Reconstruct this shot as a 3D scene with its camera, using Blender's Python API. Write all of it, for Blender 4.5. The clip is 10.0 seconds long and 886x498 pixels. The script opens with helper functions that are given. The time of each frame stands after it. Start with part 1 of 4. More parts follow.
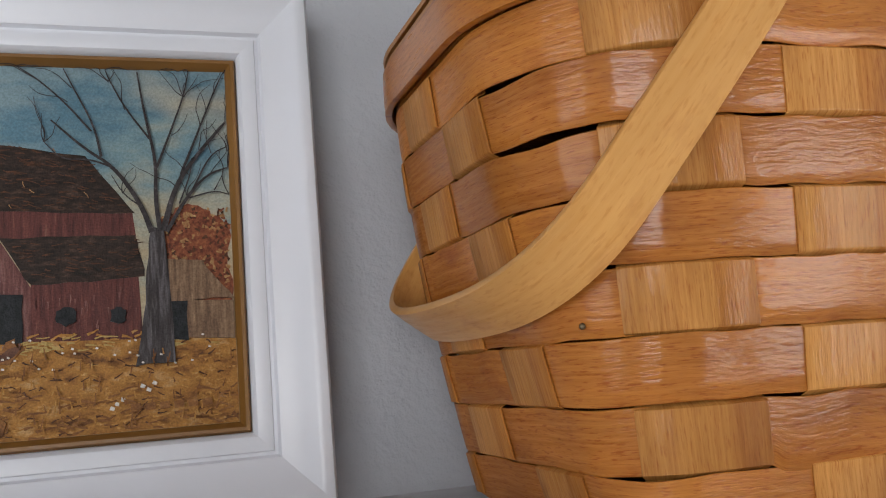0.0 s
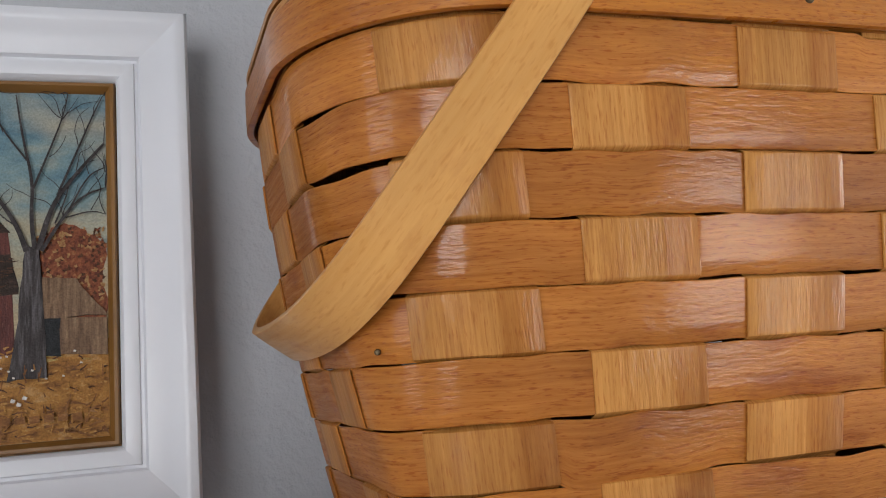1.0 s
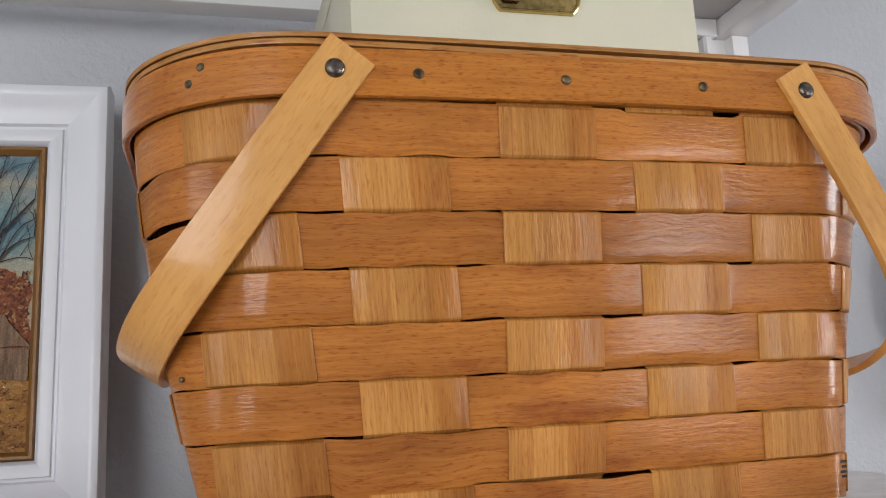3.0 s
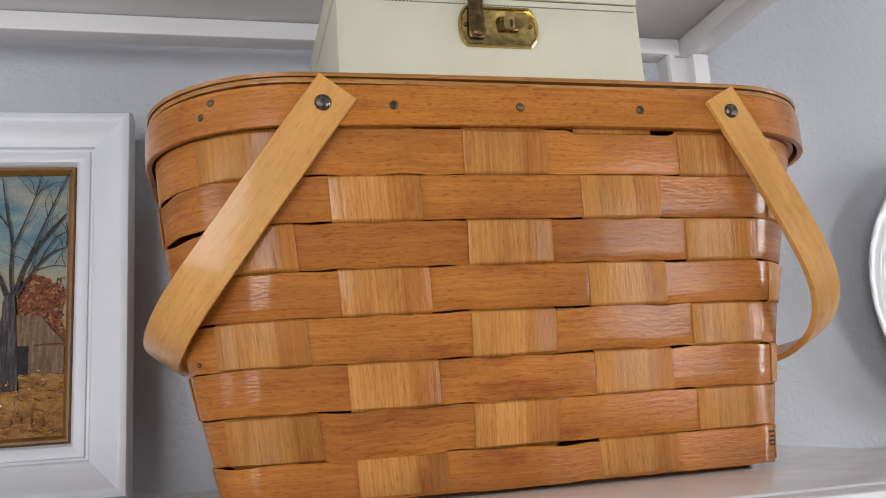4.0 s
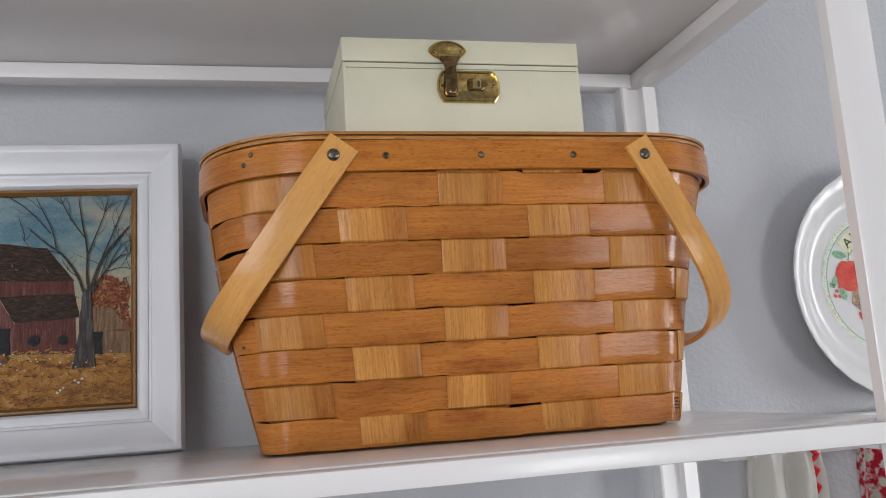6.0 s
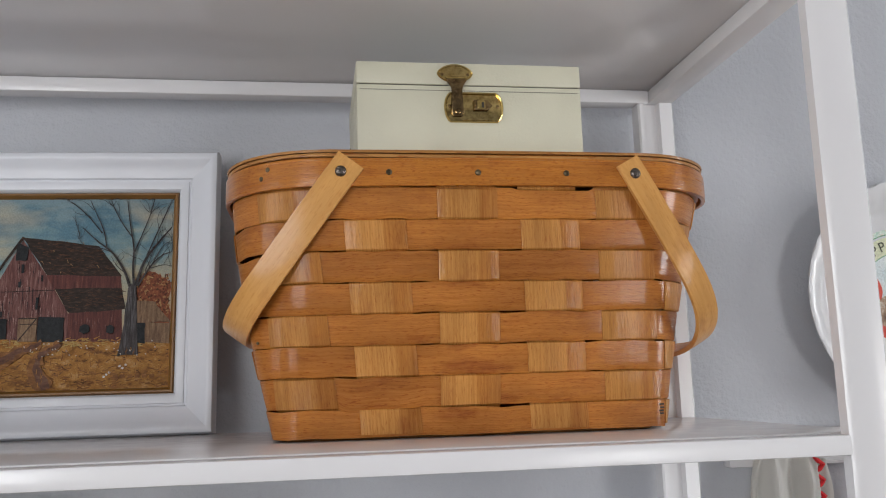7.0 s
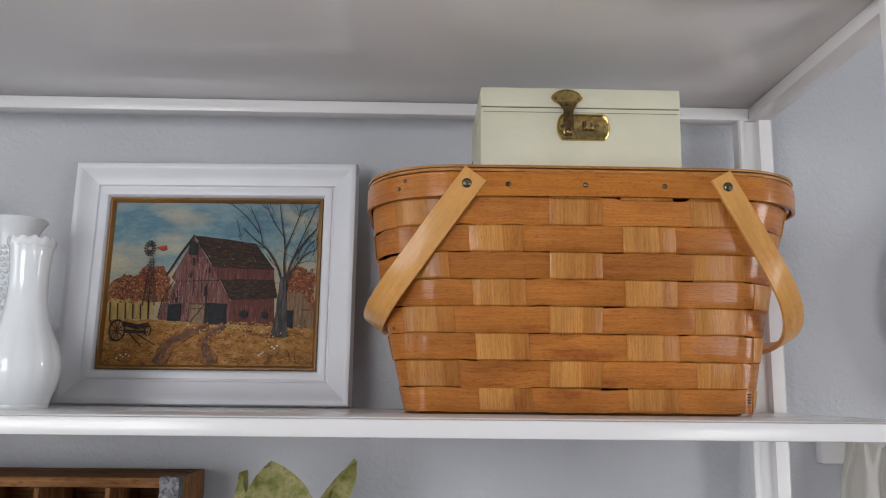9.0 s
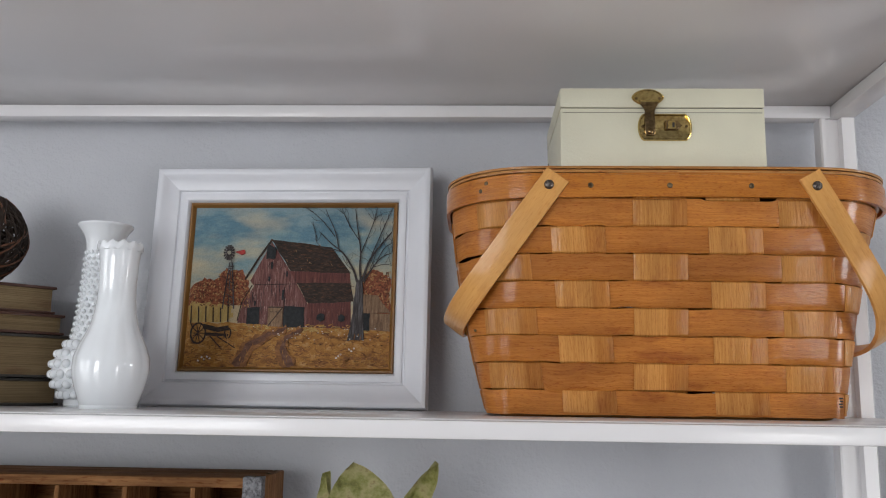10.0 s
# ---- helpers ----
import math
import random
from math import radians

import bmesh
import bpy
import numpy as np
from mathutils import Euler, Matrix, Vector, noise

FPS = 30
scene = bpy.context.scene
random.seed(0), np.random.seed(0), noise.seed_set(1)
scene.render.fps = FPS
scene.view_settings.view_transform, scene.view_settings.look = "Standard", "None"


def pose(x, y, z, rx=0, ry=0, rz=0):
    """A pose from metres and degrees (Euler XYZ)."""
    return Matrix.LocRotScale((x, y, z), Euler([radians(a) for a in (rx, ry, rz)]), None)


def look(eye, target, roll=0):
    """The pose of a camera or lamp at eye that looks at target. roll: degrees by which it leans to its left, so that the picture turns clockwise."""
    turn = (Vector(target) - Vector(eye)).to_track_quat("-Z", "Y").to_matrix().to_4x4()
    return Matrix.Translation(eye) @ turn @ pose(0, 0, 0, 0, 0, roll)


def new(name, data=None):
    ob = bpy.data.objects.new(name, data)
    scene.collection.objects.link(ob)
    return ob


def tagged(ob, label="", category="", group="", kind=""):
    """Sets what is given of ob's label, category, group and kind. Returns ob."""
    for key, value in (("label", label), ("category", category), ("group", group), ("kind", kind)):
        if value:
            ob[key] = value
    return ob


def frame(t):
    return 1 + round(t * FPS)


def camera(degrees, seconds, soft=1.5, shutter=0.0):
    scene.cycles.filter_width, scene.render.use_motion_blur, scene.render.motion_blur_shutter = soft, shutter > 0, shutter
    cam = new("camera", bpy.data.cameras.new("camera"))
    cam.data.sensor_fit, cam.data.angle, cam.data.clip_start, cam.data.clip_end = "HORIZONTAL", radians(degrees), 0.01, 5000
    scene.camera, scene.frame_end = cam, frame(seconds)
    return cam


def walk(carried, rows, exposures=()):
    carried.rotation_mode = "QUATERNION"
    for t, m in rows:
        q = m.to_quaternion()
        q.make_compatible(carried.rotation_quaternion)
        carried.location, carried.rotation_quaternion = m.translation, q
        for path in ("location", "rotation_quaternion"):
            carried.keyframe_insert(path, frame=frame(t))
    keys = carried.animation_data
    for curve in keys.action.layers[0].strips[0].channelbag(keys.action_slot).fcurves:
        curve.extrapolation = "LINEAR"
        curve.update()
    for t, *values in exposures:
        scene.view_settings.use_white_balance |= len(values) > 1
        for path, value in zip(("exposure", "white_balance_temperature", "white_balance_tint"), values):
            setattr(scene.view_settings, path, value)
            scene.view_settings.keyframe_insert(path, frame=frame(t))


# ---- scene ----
cam = camera(55.0, 10.0, soft=1.1)
PATH = [
    (0, (-0.025, 0.003, 1.617), (0.636, 1.871, 1.887), -4.3),
    (0.5, (0.007, -0.016, 1.619), (0.679, 1.85, 1.878), -4.3),
    (1, (0.044, -0.037, 1.621), (0.704, 1.832, 1.889), -4.2),
    (1.5, (0.081, -0.056, 1.623), (0.711, 1.821, 1.906), -3.7),
    (2, (0.119, -0.085, 1.621), (0.699, 1.803, 1.933), -3.1),
    (2.5, (0.14, -0.108, 1.615), (0.682, 1.786, 1.958), -2.9),
    (4, (0.145, -0.211, 1.594), (0.638, 1.692, 1.964), -4.0),
    (4.5, (0.132, -0.262, 1.587), (0.63, 1.641, 1.946), -4.3),
    (5, (0.121, -0.314, 1.587), (0.619, 1.593, 1.929), -4.5),
    (5.5, (0.115, -0.349, 1.587), (0.614, 1.559, 1.917), -4.4),
    (7, (0.177, -0.45, 1.588), (0.474, 1.502, 1.904), -1.7),
    (7.5, (0.185, -0.487, 1.578), (0.404, 1.47, 1.927), -0.7),
    (8, (0.191, -0.525, 1.567), (0.341, 1.438, 1.918), 0.1),
    (8.5, (0.178, -0.548, 1.563), (0.28, 1.422, 1.894), 0.5),
    (9, (0.158, -0.562, 1.566), (0.202, 1.41, 1.896), 0.6),
    (9.5, (0.145, -0.562, 1.564), (0.131, 1.409, 1.904), 0.7),
    (10, (0.128, -0.562, 1.563), (0.052, 1.408, 1.903), 0.85),
]
walk(cam, [(t, look(eye, target, roll)) for t, eye, target, roll in PATH], [(0.0, 0.13), (1.0, 0.12), (2.5, 0.17), (5.0, 0.08), (7.5, -0.10), (10.0, -0.07)])


# ---- world and light ----
world = bpy.data.worlds.new("sky")
scene.world = world
world.use_nodes = True
wn = world.node_tree
sky = wn.nodes.new("ShaderNodeTexSky")
sky.sky_type, sky.sun_disc = "NISHITA", False
sky.sun_elevation, sky.sun_rotation = radians(35), radians(140)
wn.links.new(sky.outputs[0], wn.nodes["Background"].inputs[0])
wn.nodes["Background"].inputs[1].default_value = 0.08


def window_lamp(name, place, target, wide, high, watts, colour):
    data = bpy.data.lights.new(name, "AREA")
    data.shape, data.size, data.size_y, data.energy, data.color = "RECTANGLE", wide, high, watts, colour
    ob = new(name, data)
    ob.matrix_basis = look(place, target)
    return ob


ROOM = dict(x0=-2.6, x1=2.7, y0=-2.4, y1=0.55, z1=2.5)
window_lamp("daylight_east", (2.76, -0.36, 1.60), (0, -0.36, 1.60), 0.48, 0.9, 22, (0.96, 0.98, 1.0))
window_lamp("daylight_south", (2.24, -2.44, 1.05), (2.24, 0, 1.05), 0.70, 1.3, 25, (0.97, 0.98, 1.0))
# Fill lamp added to brighten the left; no such source is known.
window_lamp("daylight_southwest", (-1.15, -2.44, 1.6), (-1.15, 0, 1.6), 1.2, 1.14, 40, (0.97, 0.98, 1.0))
window_lamp("daylight_west", (-2.64, -0.9, 1.55), (0, -0.9, 1.55), 1.28, 1.14, 19, (0.97, 0.98, 1.0))


# ---- node materials ----
def mat_new(name):
    m = bpy.data.materials.new(name)
    m.use_nodes = True
    return m, m.node_tree, m.node_tree.nodes["Principled BSDF"]


def coords(nt, kind, scale):
    mp = nt.nodes.new("ShaderNodeMapping")
    mp.inputs["Scale"].default_value = scale
    if kind == "UV":
        uv = nt.nodes.new("ShaderNodeUVMap")
        uv.uv_map = "UVMap"
        nt.links.new(uv.outputs[0], mp.inputs[0])
    else:
        tc = nt.nodes.new("ShaderNodeTexCoord")
        nt.links.new(tc.outputs[kind], mp.inputs[0])
    return mp


def noise_of(nt, vec, scale, detail=3.0, rough=0.5):
    n = nt.nodes.new("ShaderNodeTexNoise")
    n.inputs["Scale"].default_value, n.inputs["Detail"].default_value, n.inputs["Roughness"].default_value = scale, detail, rough
    nt.links.new(vec.outputs[0], n.inputs["Vector"])
    return n.outputs["Fac"]


def ramp(nt, fac, stops):
    r = nt.nodes.new("ShaderNodeValToRGB")
    e = r.color_ramp.elements
    while len(e) < len(stops):
        e.new(0.5)
    for k, (p, c) in enumerate(stops):
        e[k].position, e[k].color = p, (*c, 1) if len(c) == 3 else c
    nt.links.new(fac, r.inputs[0])
    return r.outputs[0]


def mixed(nt, fac, a, b, mode="MIX"):
    m = nt.nodes.new("ShaderNodeMix")
    m.data_type, m.blend_type = "RGBA", mode
    for sock, v in ((m.inputs[0], fac), (m.inputs[6], a), (m.inputs[7], b)):
        if isinstance(v, (int, float)):
            sock.default_value = v
        elif isinstance(v, tuple):
            sock.default_value = (*v, 1)
        else:
            nt.links.new(v, sock)
    return m.outputs[2]


def maths(nt, op, a, b=0.0):
    m = nt.nodes.new("ShaderNodeMath")
    m.operation = op
    for sock, v in ((m.inputs[0], a), (m.inputs[1], b)):
        if isinstance(v, (int, float)):
            sock.default_value = v
        else:
            nt.links.new(v, sock)
    return m.outputs[0]


def bumped(nt, bsdf, height, strength, distance):
    b = nt.nodes.new("ShaderNodeBump")
    b.inputs["Strength"].default_value, b.inputs["Distance"].default_value = strength, distance
    nt.links.new(height, b.inputs["Height"])
    nt.links.new(b.outputs[0], bsdf.inputs["Normal"])


def painted(name, c, rough=0.4, wear=0.06, bump=0.15, scale=60.0, size=0.001, spec=0.5):
    """Paint or another nearly plain surface, with faint blotches and a fine relief."""
    m, nt, b = mat_new(name)
    v = coords(nt, "Object", (1, 1, 1))
    big, fine = noise_of(nt, v, 6.0, 4), noise_of(nt, v, scale, 4)
    lo, hi = tuple(x * (1 - wear) for x in c), tuple(min(1, x * (1 + wear)) for x in c)
    nt.links.new(ramp(nt, big, [(0.3, lo), (0.7, hi)]), b.inputs["Base Color"])
    nt.links.new(ramp(nt, fine, [(0.3, (rough * 0.85,) * 3), (0.7, (min(1, rough * 1.15),) * 3)]), b.inputs["Roughness"])
    b.inputs["Specular IOR Level"].default_value = spec
    bumped(nt, b, fine, bump, size)
    return m


def wood(name, pale, dark, along=9.0, across=420.0, rough=0.34, coat=0.35, bump=0.35, tone=0.18, fleck=0.5, two_tone=None, stain=0.3):
    """Wood with its grain along U; the UVs are in metres."""
    m, nt, b = mat_new(name)
    info = nt.nodes.new("ShaderNodeObjectInfo")
    v = coords(nt, "UV", (1, 1, 1))
    shift = nt.nodes.new("ShaderNodeVectorMath")
    shift.operation = "ADD"
    nt.links.new(v.outputs[0], shift.inputs[0])
    comb = nt.nodes.new("ShaderNodeCombineXYZ")
    nt.links.new(maths(nt, "MULTIPLY", info.outputs["Random"], 37.0), comb.inputs[2])
    nt.links.new(comb.outputs[0], shift.inputs[1])

    def stretched(a, c):
        mp = nt.nodes.new("ShaderNodeMapping")
        mp.inputs["Scale"].default_value = (a, c, 1)
        nt.links.new(shift.outputs[0], mp.inputs[0])
        return mp

    grain = noise_of(nt, stretched(along, across), 1.0, 4, 0.65)
    flecks = noise_of(nt, stretched(along * 10, across * 2.2), 1.0, 2, 0.5)
    ripple = noise_of(nt, stretched(along * 5.5, across * 0.75), 1.0, 2, 0.5)
    tones = noise_of(nt, stretched(9.0, 26.0), 1.0, 3, 0.5)
    col = ramp(nt, grain, [(0.3, dark), (0.62, pale)])
    fl = ramp(nt, flecks, [(0.30, (1 - fleck * 0.7, (1 - fleck) ** 1.2, (1 - fleck) ** 1.7)), (0.45, (1, 1, 1))])
    col = mixed(nt, 1.0, col, fl, "MULTIPLY")
    tn = ramp(nt, tones, [(0.25, (1 - tone, 1 - tone * 1.15, 1 - tone * 1.35)), (0.75, (1 + tone * 0.5,) * 3)])
    col = mixed(nt, 1.0, col, tn, "MULTIPLY")
    stains = noise_of(nt, stretched(16.0, 40.0), 1.0, 5, 0.6)
    col = mixed(nt, 1.0, col, ramp(nt, stains, [(0.56, (1, 1, 1)), (0.70, (1 - stain * 0.7, 1 - stain, 1 - stain))]), "MULTIPLY")
    if two_tone:
        at, c2 = two_tone
        sep = nt.nodes.new("ShaderNodeSeparateXYZ")
        nt.links.new(v.outputs[0], sep.inputs[0])
        wob = maths(nt, "ADD", sep.outputs[1], maths(nt, "MULTIPLY", maths(nt, "SUBTRACT", tones, 0.5), 0.02))
        step = ramp(nt, maths(nt, "ADD", maths(nt, "MULTIPLY", maths(nt, "SUBTRACT", wob, at), 260.0), 0.5), [(0.2, (1, 1, 1)), (0.8, c2)])
        col = mixed(nt, 1.0, col, step, "MULTIPLY")
    rnd = ramp(nt, info.outputs["Random"], [(0.0, (0.84, 0.80, 0.74)), (1.0, (1.08, 1.08, 1.08))])
    col = mixed(nt, 1.0, col, rnd, "MULTIPLY")
    nt.links.new(col, b.inputs["Base Color"])
    nt.links.new(ramp(nt, grain, [(0.3, (rough * 1.25,) * 3), (0.7, (rough * 0.85,) * 3)]), b.inputs["Roughness"])
    b.inputs["Specular IOR Level"].default_value = 0.15
    b.inputs["Coat Weight"].default_value, b.inputs["Coat Roughness"].default_value = coat, 0.10
    b.inputs["Coat IOR"].default_value = 1.56
    bn = nt.nodes.new("ShaderNodeBump")
    bn.inputs["Strength"].default_value, bn.inputs["Distance"].default_value = bump, 0.0007
    nt.links.new(maths(nt, "ADD", maths(nt, "MULTIPLY", flecks, 0.35), maths(nt, "MULTIPLY", ripple, 0.9)), bn.inputs["Height"])
    nt.links.new(bn.outputs[0], b.inputs["Normal"])
    nt.links.new(bn.outputs[0], b.inputs["Coat Normal"])
    return m


def metal(name, c, dark, rough=0.3):
    m, nt, b = mat_new(name)
    v = coords(nt, "Object", (1, 1, 1))
    n = noise_of(nt, v, 260.0, 4, 0.6)
    nt.links.new(ramp(nt, n, [(0.35, dark), (0.6, c)]), b.inputs["Base Color"])
    nt.links.new(ramp(nt, n, [(0.35, (rough * 1.6,) * 3), (0.65, (rough,) * 3)]), b.inputs["Roughness"])
    b.inputs["Metallic"].default_value = 1.0
    bumped(nt, b, n, 0.12, 0.0005)
    return m


def daubed(name, stops, scale=(300, 300, 300), detail=5.0, rough=0.5, bump=0.5, weave=True):
    """Oil paint: colours broken up by brush strokes, over the canvas weave."""
    m, nt, b = mat_new(name)
    n = noise_of(nt, coords(nt, "Object", scale), 1.0, detail, 0.65)
    fine = noise_of(nt, coords(nt, "Object", (900, 900, 900)), 1.0, 3, 0.6)
    col = ramp(nt, n, stops)
    col = mixed(nt, 1.0, col, ramp(nt, fine, [(0.3, (0.80, 0.80, 0.80)), (0.65, (1.30, 1.30, 1.30))]), "MULTIPLY")
    nt.links.new(col, b.inputs["Base Color"])
    b.inputs["Roughness"].default_value = rough
    b.inputs["Specular IOR Level"].default_value = 0.18 if weave else 0.5
    bumped(nt, b, maths(nt, "ADD", n, fine), bump, 0.0006)
    return m


M_WALL = painted("wall_paint", (0.485, 0.496, 0.528), 0.5, 0.04, 0.6, 170.0, 0.0028, 0.4)
M_CEIL = painted("ceiling_paint", (0.66, 0.66, 0.66), 0.7, 0.03)
M_FLOOR = painted("floor_boards", (0.17, 0.11, 0.065), 0.4, 0.25)
M_WHITE = painted("white_enamel", (0.80, 0.79, 0.80), 0.19, 0.015, 0.0, 45.0, 0.0006)
M_TRIM = painted("window_paint", (0.78, 0.78, 0.77), 0.35)
M_BAND = wood("band_wood", (0.55, 0.216, 0.042), (0.41, 0.140, 0.021), 18, 620, 0.52, 0.40, 0.42, 0.36, 0.42, None, 0.46)
M_SPLINT = wood("splint_wood", (0.63, 0.308, 0.084), (0.47, 0.198, 0.044), 14, 620, 0.52, 0.28, 0.40, 0.34, 0.32, (0.008, (0.82, 0.72, 0.58)), 0.36)
M_HANDLE = wood("handle_wood", (0.66, 0.350, 0.112), (0.60, 0.300, 0.085), 16, 330, 0.36, 0.3, 0.15, 0.24, 0.14)
M_RIM = wood("rim_wood", (0.52, 0.198, 0.032), (0.38, 0.128, 0.018), 22, 520, 0.30, 0.5, 0.4, 0.24, 0.42)
M_LID = wood("lid_wood", (0.55, 0.28, 0.09), (0.38, 0.17, 0.05), 8, 300, 0.4, 0.2, 0.3)
M_RIVET = metal("rivet_steel", (0.20, 0.17, 0.15), (0.07, 0.06, 0.05), 0.25)
M_NAIL = metal("old_nail", (0.20, 0.15, 0.09), (0.06, 0.045, 0.03), 0.45)
M_BRASS = metal("aged_brass", (0.62, 0.46, 0.17), (0.45, 0.32, 0.11), 0.16)
M_BRASS_DULL = metal("dull_brass", (0.60, 0.45, 0.18), (0.36, 0.25, 0.09), 0.13)
M_BRASS_DARK = metal("tarnished_brass", (0.30, 0.20, 0.09), (0.11, 0.07, 0.035), 0.18)
# Ink and thread; also the painted shade of the case seam and keyhole.
M_DARK = painted("dark_ink_and_shade", (0.03, 0.025, 0.02), 0.6)
M_CREAM = painted("cream_leatherette", (0.63, 0.61, 0.475), 0.42, 0.13, 0.45, 420.0, 0.0006)
M_FRAME = painted("frame_white", (0.71, 0.725, 0.77), 0.36, 0.04, 0.12, 90.0, 0.0008)
M_GOLD = painted("worn_gilt", (0.23, 0.105, 0.02), 0.45, 0.3, 0.3, 200.0, 0.0006)
M_MILK = painted("milk_glass", (0.78, 0.81, 0.84), 0.07, 0.01, 0.0, 40.0, 0.0005)
M_MILK.node_tree.nodes["Principled BSDF"].inputs["Coat Weight"].default_value = 0.5
M_CERAMIC = painted("glazed_ceramic", (0.69, 0.69, 0.70), 0.22, 0.02, 0.02)
M_PAGES = wood("page_edges", (0.26, 0.20, 0.12), (0.10, 0.072, 0.04), 3, 1400, 0.8, 0.0, 0.5, 0.3, 0.1)
M_COVER = painted("book_cloth", (0.035, 0.03, 0.025), 0.55, 0.3, 0.4, 500.0, 0.0004)
M_COVER_RED = painted("book_cloth_brown", (0.075, 0.03, 0.02), 0.55, 0.3, 0.4, 500.0, 0.0004)
M_TWIG = painted("twig_bark", (0.028, 0.016, 0.010), 0.75, 0.5, 0.6, 300.0, 0.001)
M_TWIG_RED = painted("twig_red_bark", (0.15, 0.06, 0.03), 0.6, 0.4, 0.5, 300.0, 0.001)
M_CRATE = wood("crate_wood", (0.30, 0.155, 0.065), (0.13, 0.06, 0.028), 8, 170, 0.75, 0.0, 0.7, 0.4, 0.5)
M_TIN = metal("galvanised_strap", (0.20, 0.20, 0.21), (0.10, 0.10, 0.105), 0.5)
M_CLOTH = painted("white_cotton", (0.78, 0.76, 0.72), 0.9, 0.04, 0.6, 700.0, 0.0006)
M_RED = painted("red_braid", (0.50, 0.012, 0.016), 0.8, 0.2, 0.5, 700.0, 0.0006)


def mat_leaf():
    m, nt, b = mat_new("faded_leaf")
    v = coords(nt, "Object", (1, 1, 1))
    n = noise_of(nt, v, 60.0, 5, 0.65)
    nt.links.new(ramp(nt, n, [(0.3, (0.17, 0.17, 0.035)), (0.43, (0.36, 0.36, 0.11)), (0.58, (0.56, 0.52, 0.25)), (0.74, (0.30, 0.19, 0.07))]), b.inputs["Base Color"])
    b.inputs["Roughness"].default_value = 0.5
    bumped(nt, b, noise_of(nt, v, 110.0, 4), 0.9, 0.003)
    return m


def mat_gingham():
    m, nt, b = mat_new("red_print_cotton")
    v = coords(nt, "Object", (1, 1, 1))
    n = noise_of(nt, v, 95.0, 3, 0.5)
    nt.links.new(ramp(nt, n, [(0.44, (0.55, 0.02, 0.05)), (0.50, (0.70, 0.35, 0.36)), (0.56, (0.78, 0.76, 0.74)), (0.70, (0.66, 0.74, 0.58))]), b.inputs["Base Color"])
    b.inputs["Roughness"].default_value = 0.9
    return m


M_LEAF, M_GINGHAM = mat_leaf(), mat_gingham()


# ---- mesh tools ----
def thing(name, m, label, category, group="", kind=""):
    ob = new(name)
    ob.empty_display_size = 0.05
    ob.matrix_basis = m
    return tagged(ob, label, category, group, kind)


def chain(ob):
    m = Matrix.Identity(4)
    while ob:
        m, ob = ob.matrix_basis @ m, ob.parent
    return m


def part(name, bm, material, parent, label="", local=False, smooth=True):
    """One mesh object under a thing or a part. The bmesh is in world places unless local."""
    me = bpy.data.meshes.new(name)
    if parent and not local:
        bm.transform(chain(parent).inverted())
    bmesh.ops.recalc_face_normals(bm, faces=bm.faces[:])
    bm.to_mesh(me)
    bm.free()
    me.materials.append(material)
    if smooth:
        me.polygons.foreach_set("use_smooth", [True] * len(me.polygons))
        me.set_sharp_from_angle(angle=radians(38))
    ob = new(name, me)
    ob.parent = parent
    return tagged(ob, label)


def structure(name, bm, material, label, category):
    return tagged(part(name, bm, material, None), label, category, kind="structure")


def add_box(bm, x0, x1, y0, y1, z0, z1, bevel=0.0, seg=2, m=None):
    r = bmesh.ops.create_cube(bm, size=1.0)
    vs = r["verts"]
    bmesh.ops.transform(bm, verts=vs, matrix=Matrix.Translation(((x0 + x1) / 2, (y0 + y1) / 2, (z0 + z1) / 2)) @ Matrix.Diagonal((x1 - x0, y1 - y0, z1 - z0, 1)))
    if bevel:
        es = list({e for v in vs for e in v.link_edges})
        out = bmesh.ops.bevel(bm, geom=es, offset=bevel, segments=seg, affect="EDGES", profile=0.5)
        vs = list({v for f in out["faces"] for v in f.verts} | {v for v in vs if v.is_valid})
    if m:
        bmesh.ops.transform(bm, verts=vs, matrix=m)
    return bm


def box(*a, **k):
    return add_box(bmesh.new(), *a, **k)


def grid_mesh(pts, closed_u=False, closed_v=False, uv=None):
    """Quads over rows of points; uv(i, j) in metres."""
    bm = bmesh.new()
    rows = [[bm.verts.new(p) for p in row] for row in pts]
    nu, nv = len(rows), len(rows[0])
    lay = bm.loops.layers.uv.new("UVMap") if uv else None
    for i in range(nu if closed_u else nu - 1):
        for j in range(nv if closed_v else nv - 1):
            ids = ((i, j), (i + 1, j), (i + 1, j + 1), (i, j + 1))
            f = bm.faces.new([rows[a % nu][b % nv] for a, b in ids])
            if lay:
                for lp, (a, b) in zip(f.loops, ids):
                    lp[lay].uv = uv(a, b)
    return bm


def capped(bm):
    bmesh.ops.holes_fill(bm, edges=[e for e in bm.edges if e.is_boundary])
    return bm


def lathe(profile, n, place, wave=None):
    """A turned shape; wave(k, angle, r, z) gives the radius and height."""
    rows = []
    for a in range(n):
        th = 2 * math.pi * a / n
        row = []
        for k, (r, z) in enumerate(profile):
            if wave:
                r, z = wave(k, th, r, z)
            row.append((place[0] + r * math.cos(th), place[1] + r * math.sin(th), place[2] + z))
        rows.append(row)
    return grid_mesh(rows, closed_u=True)


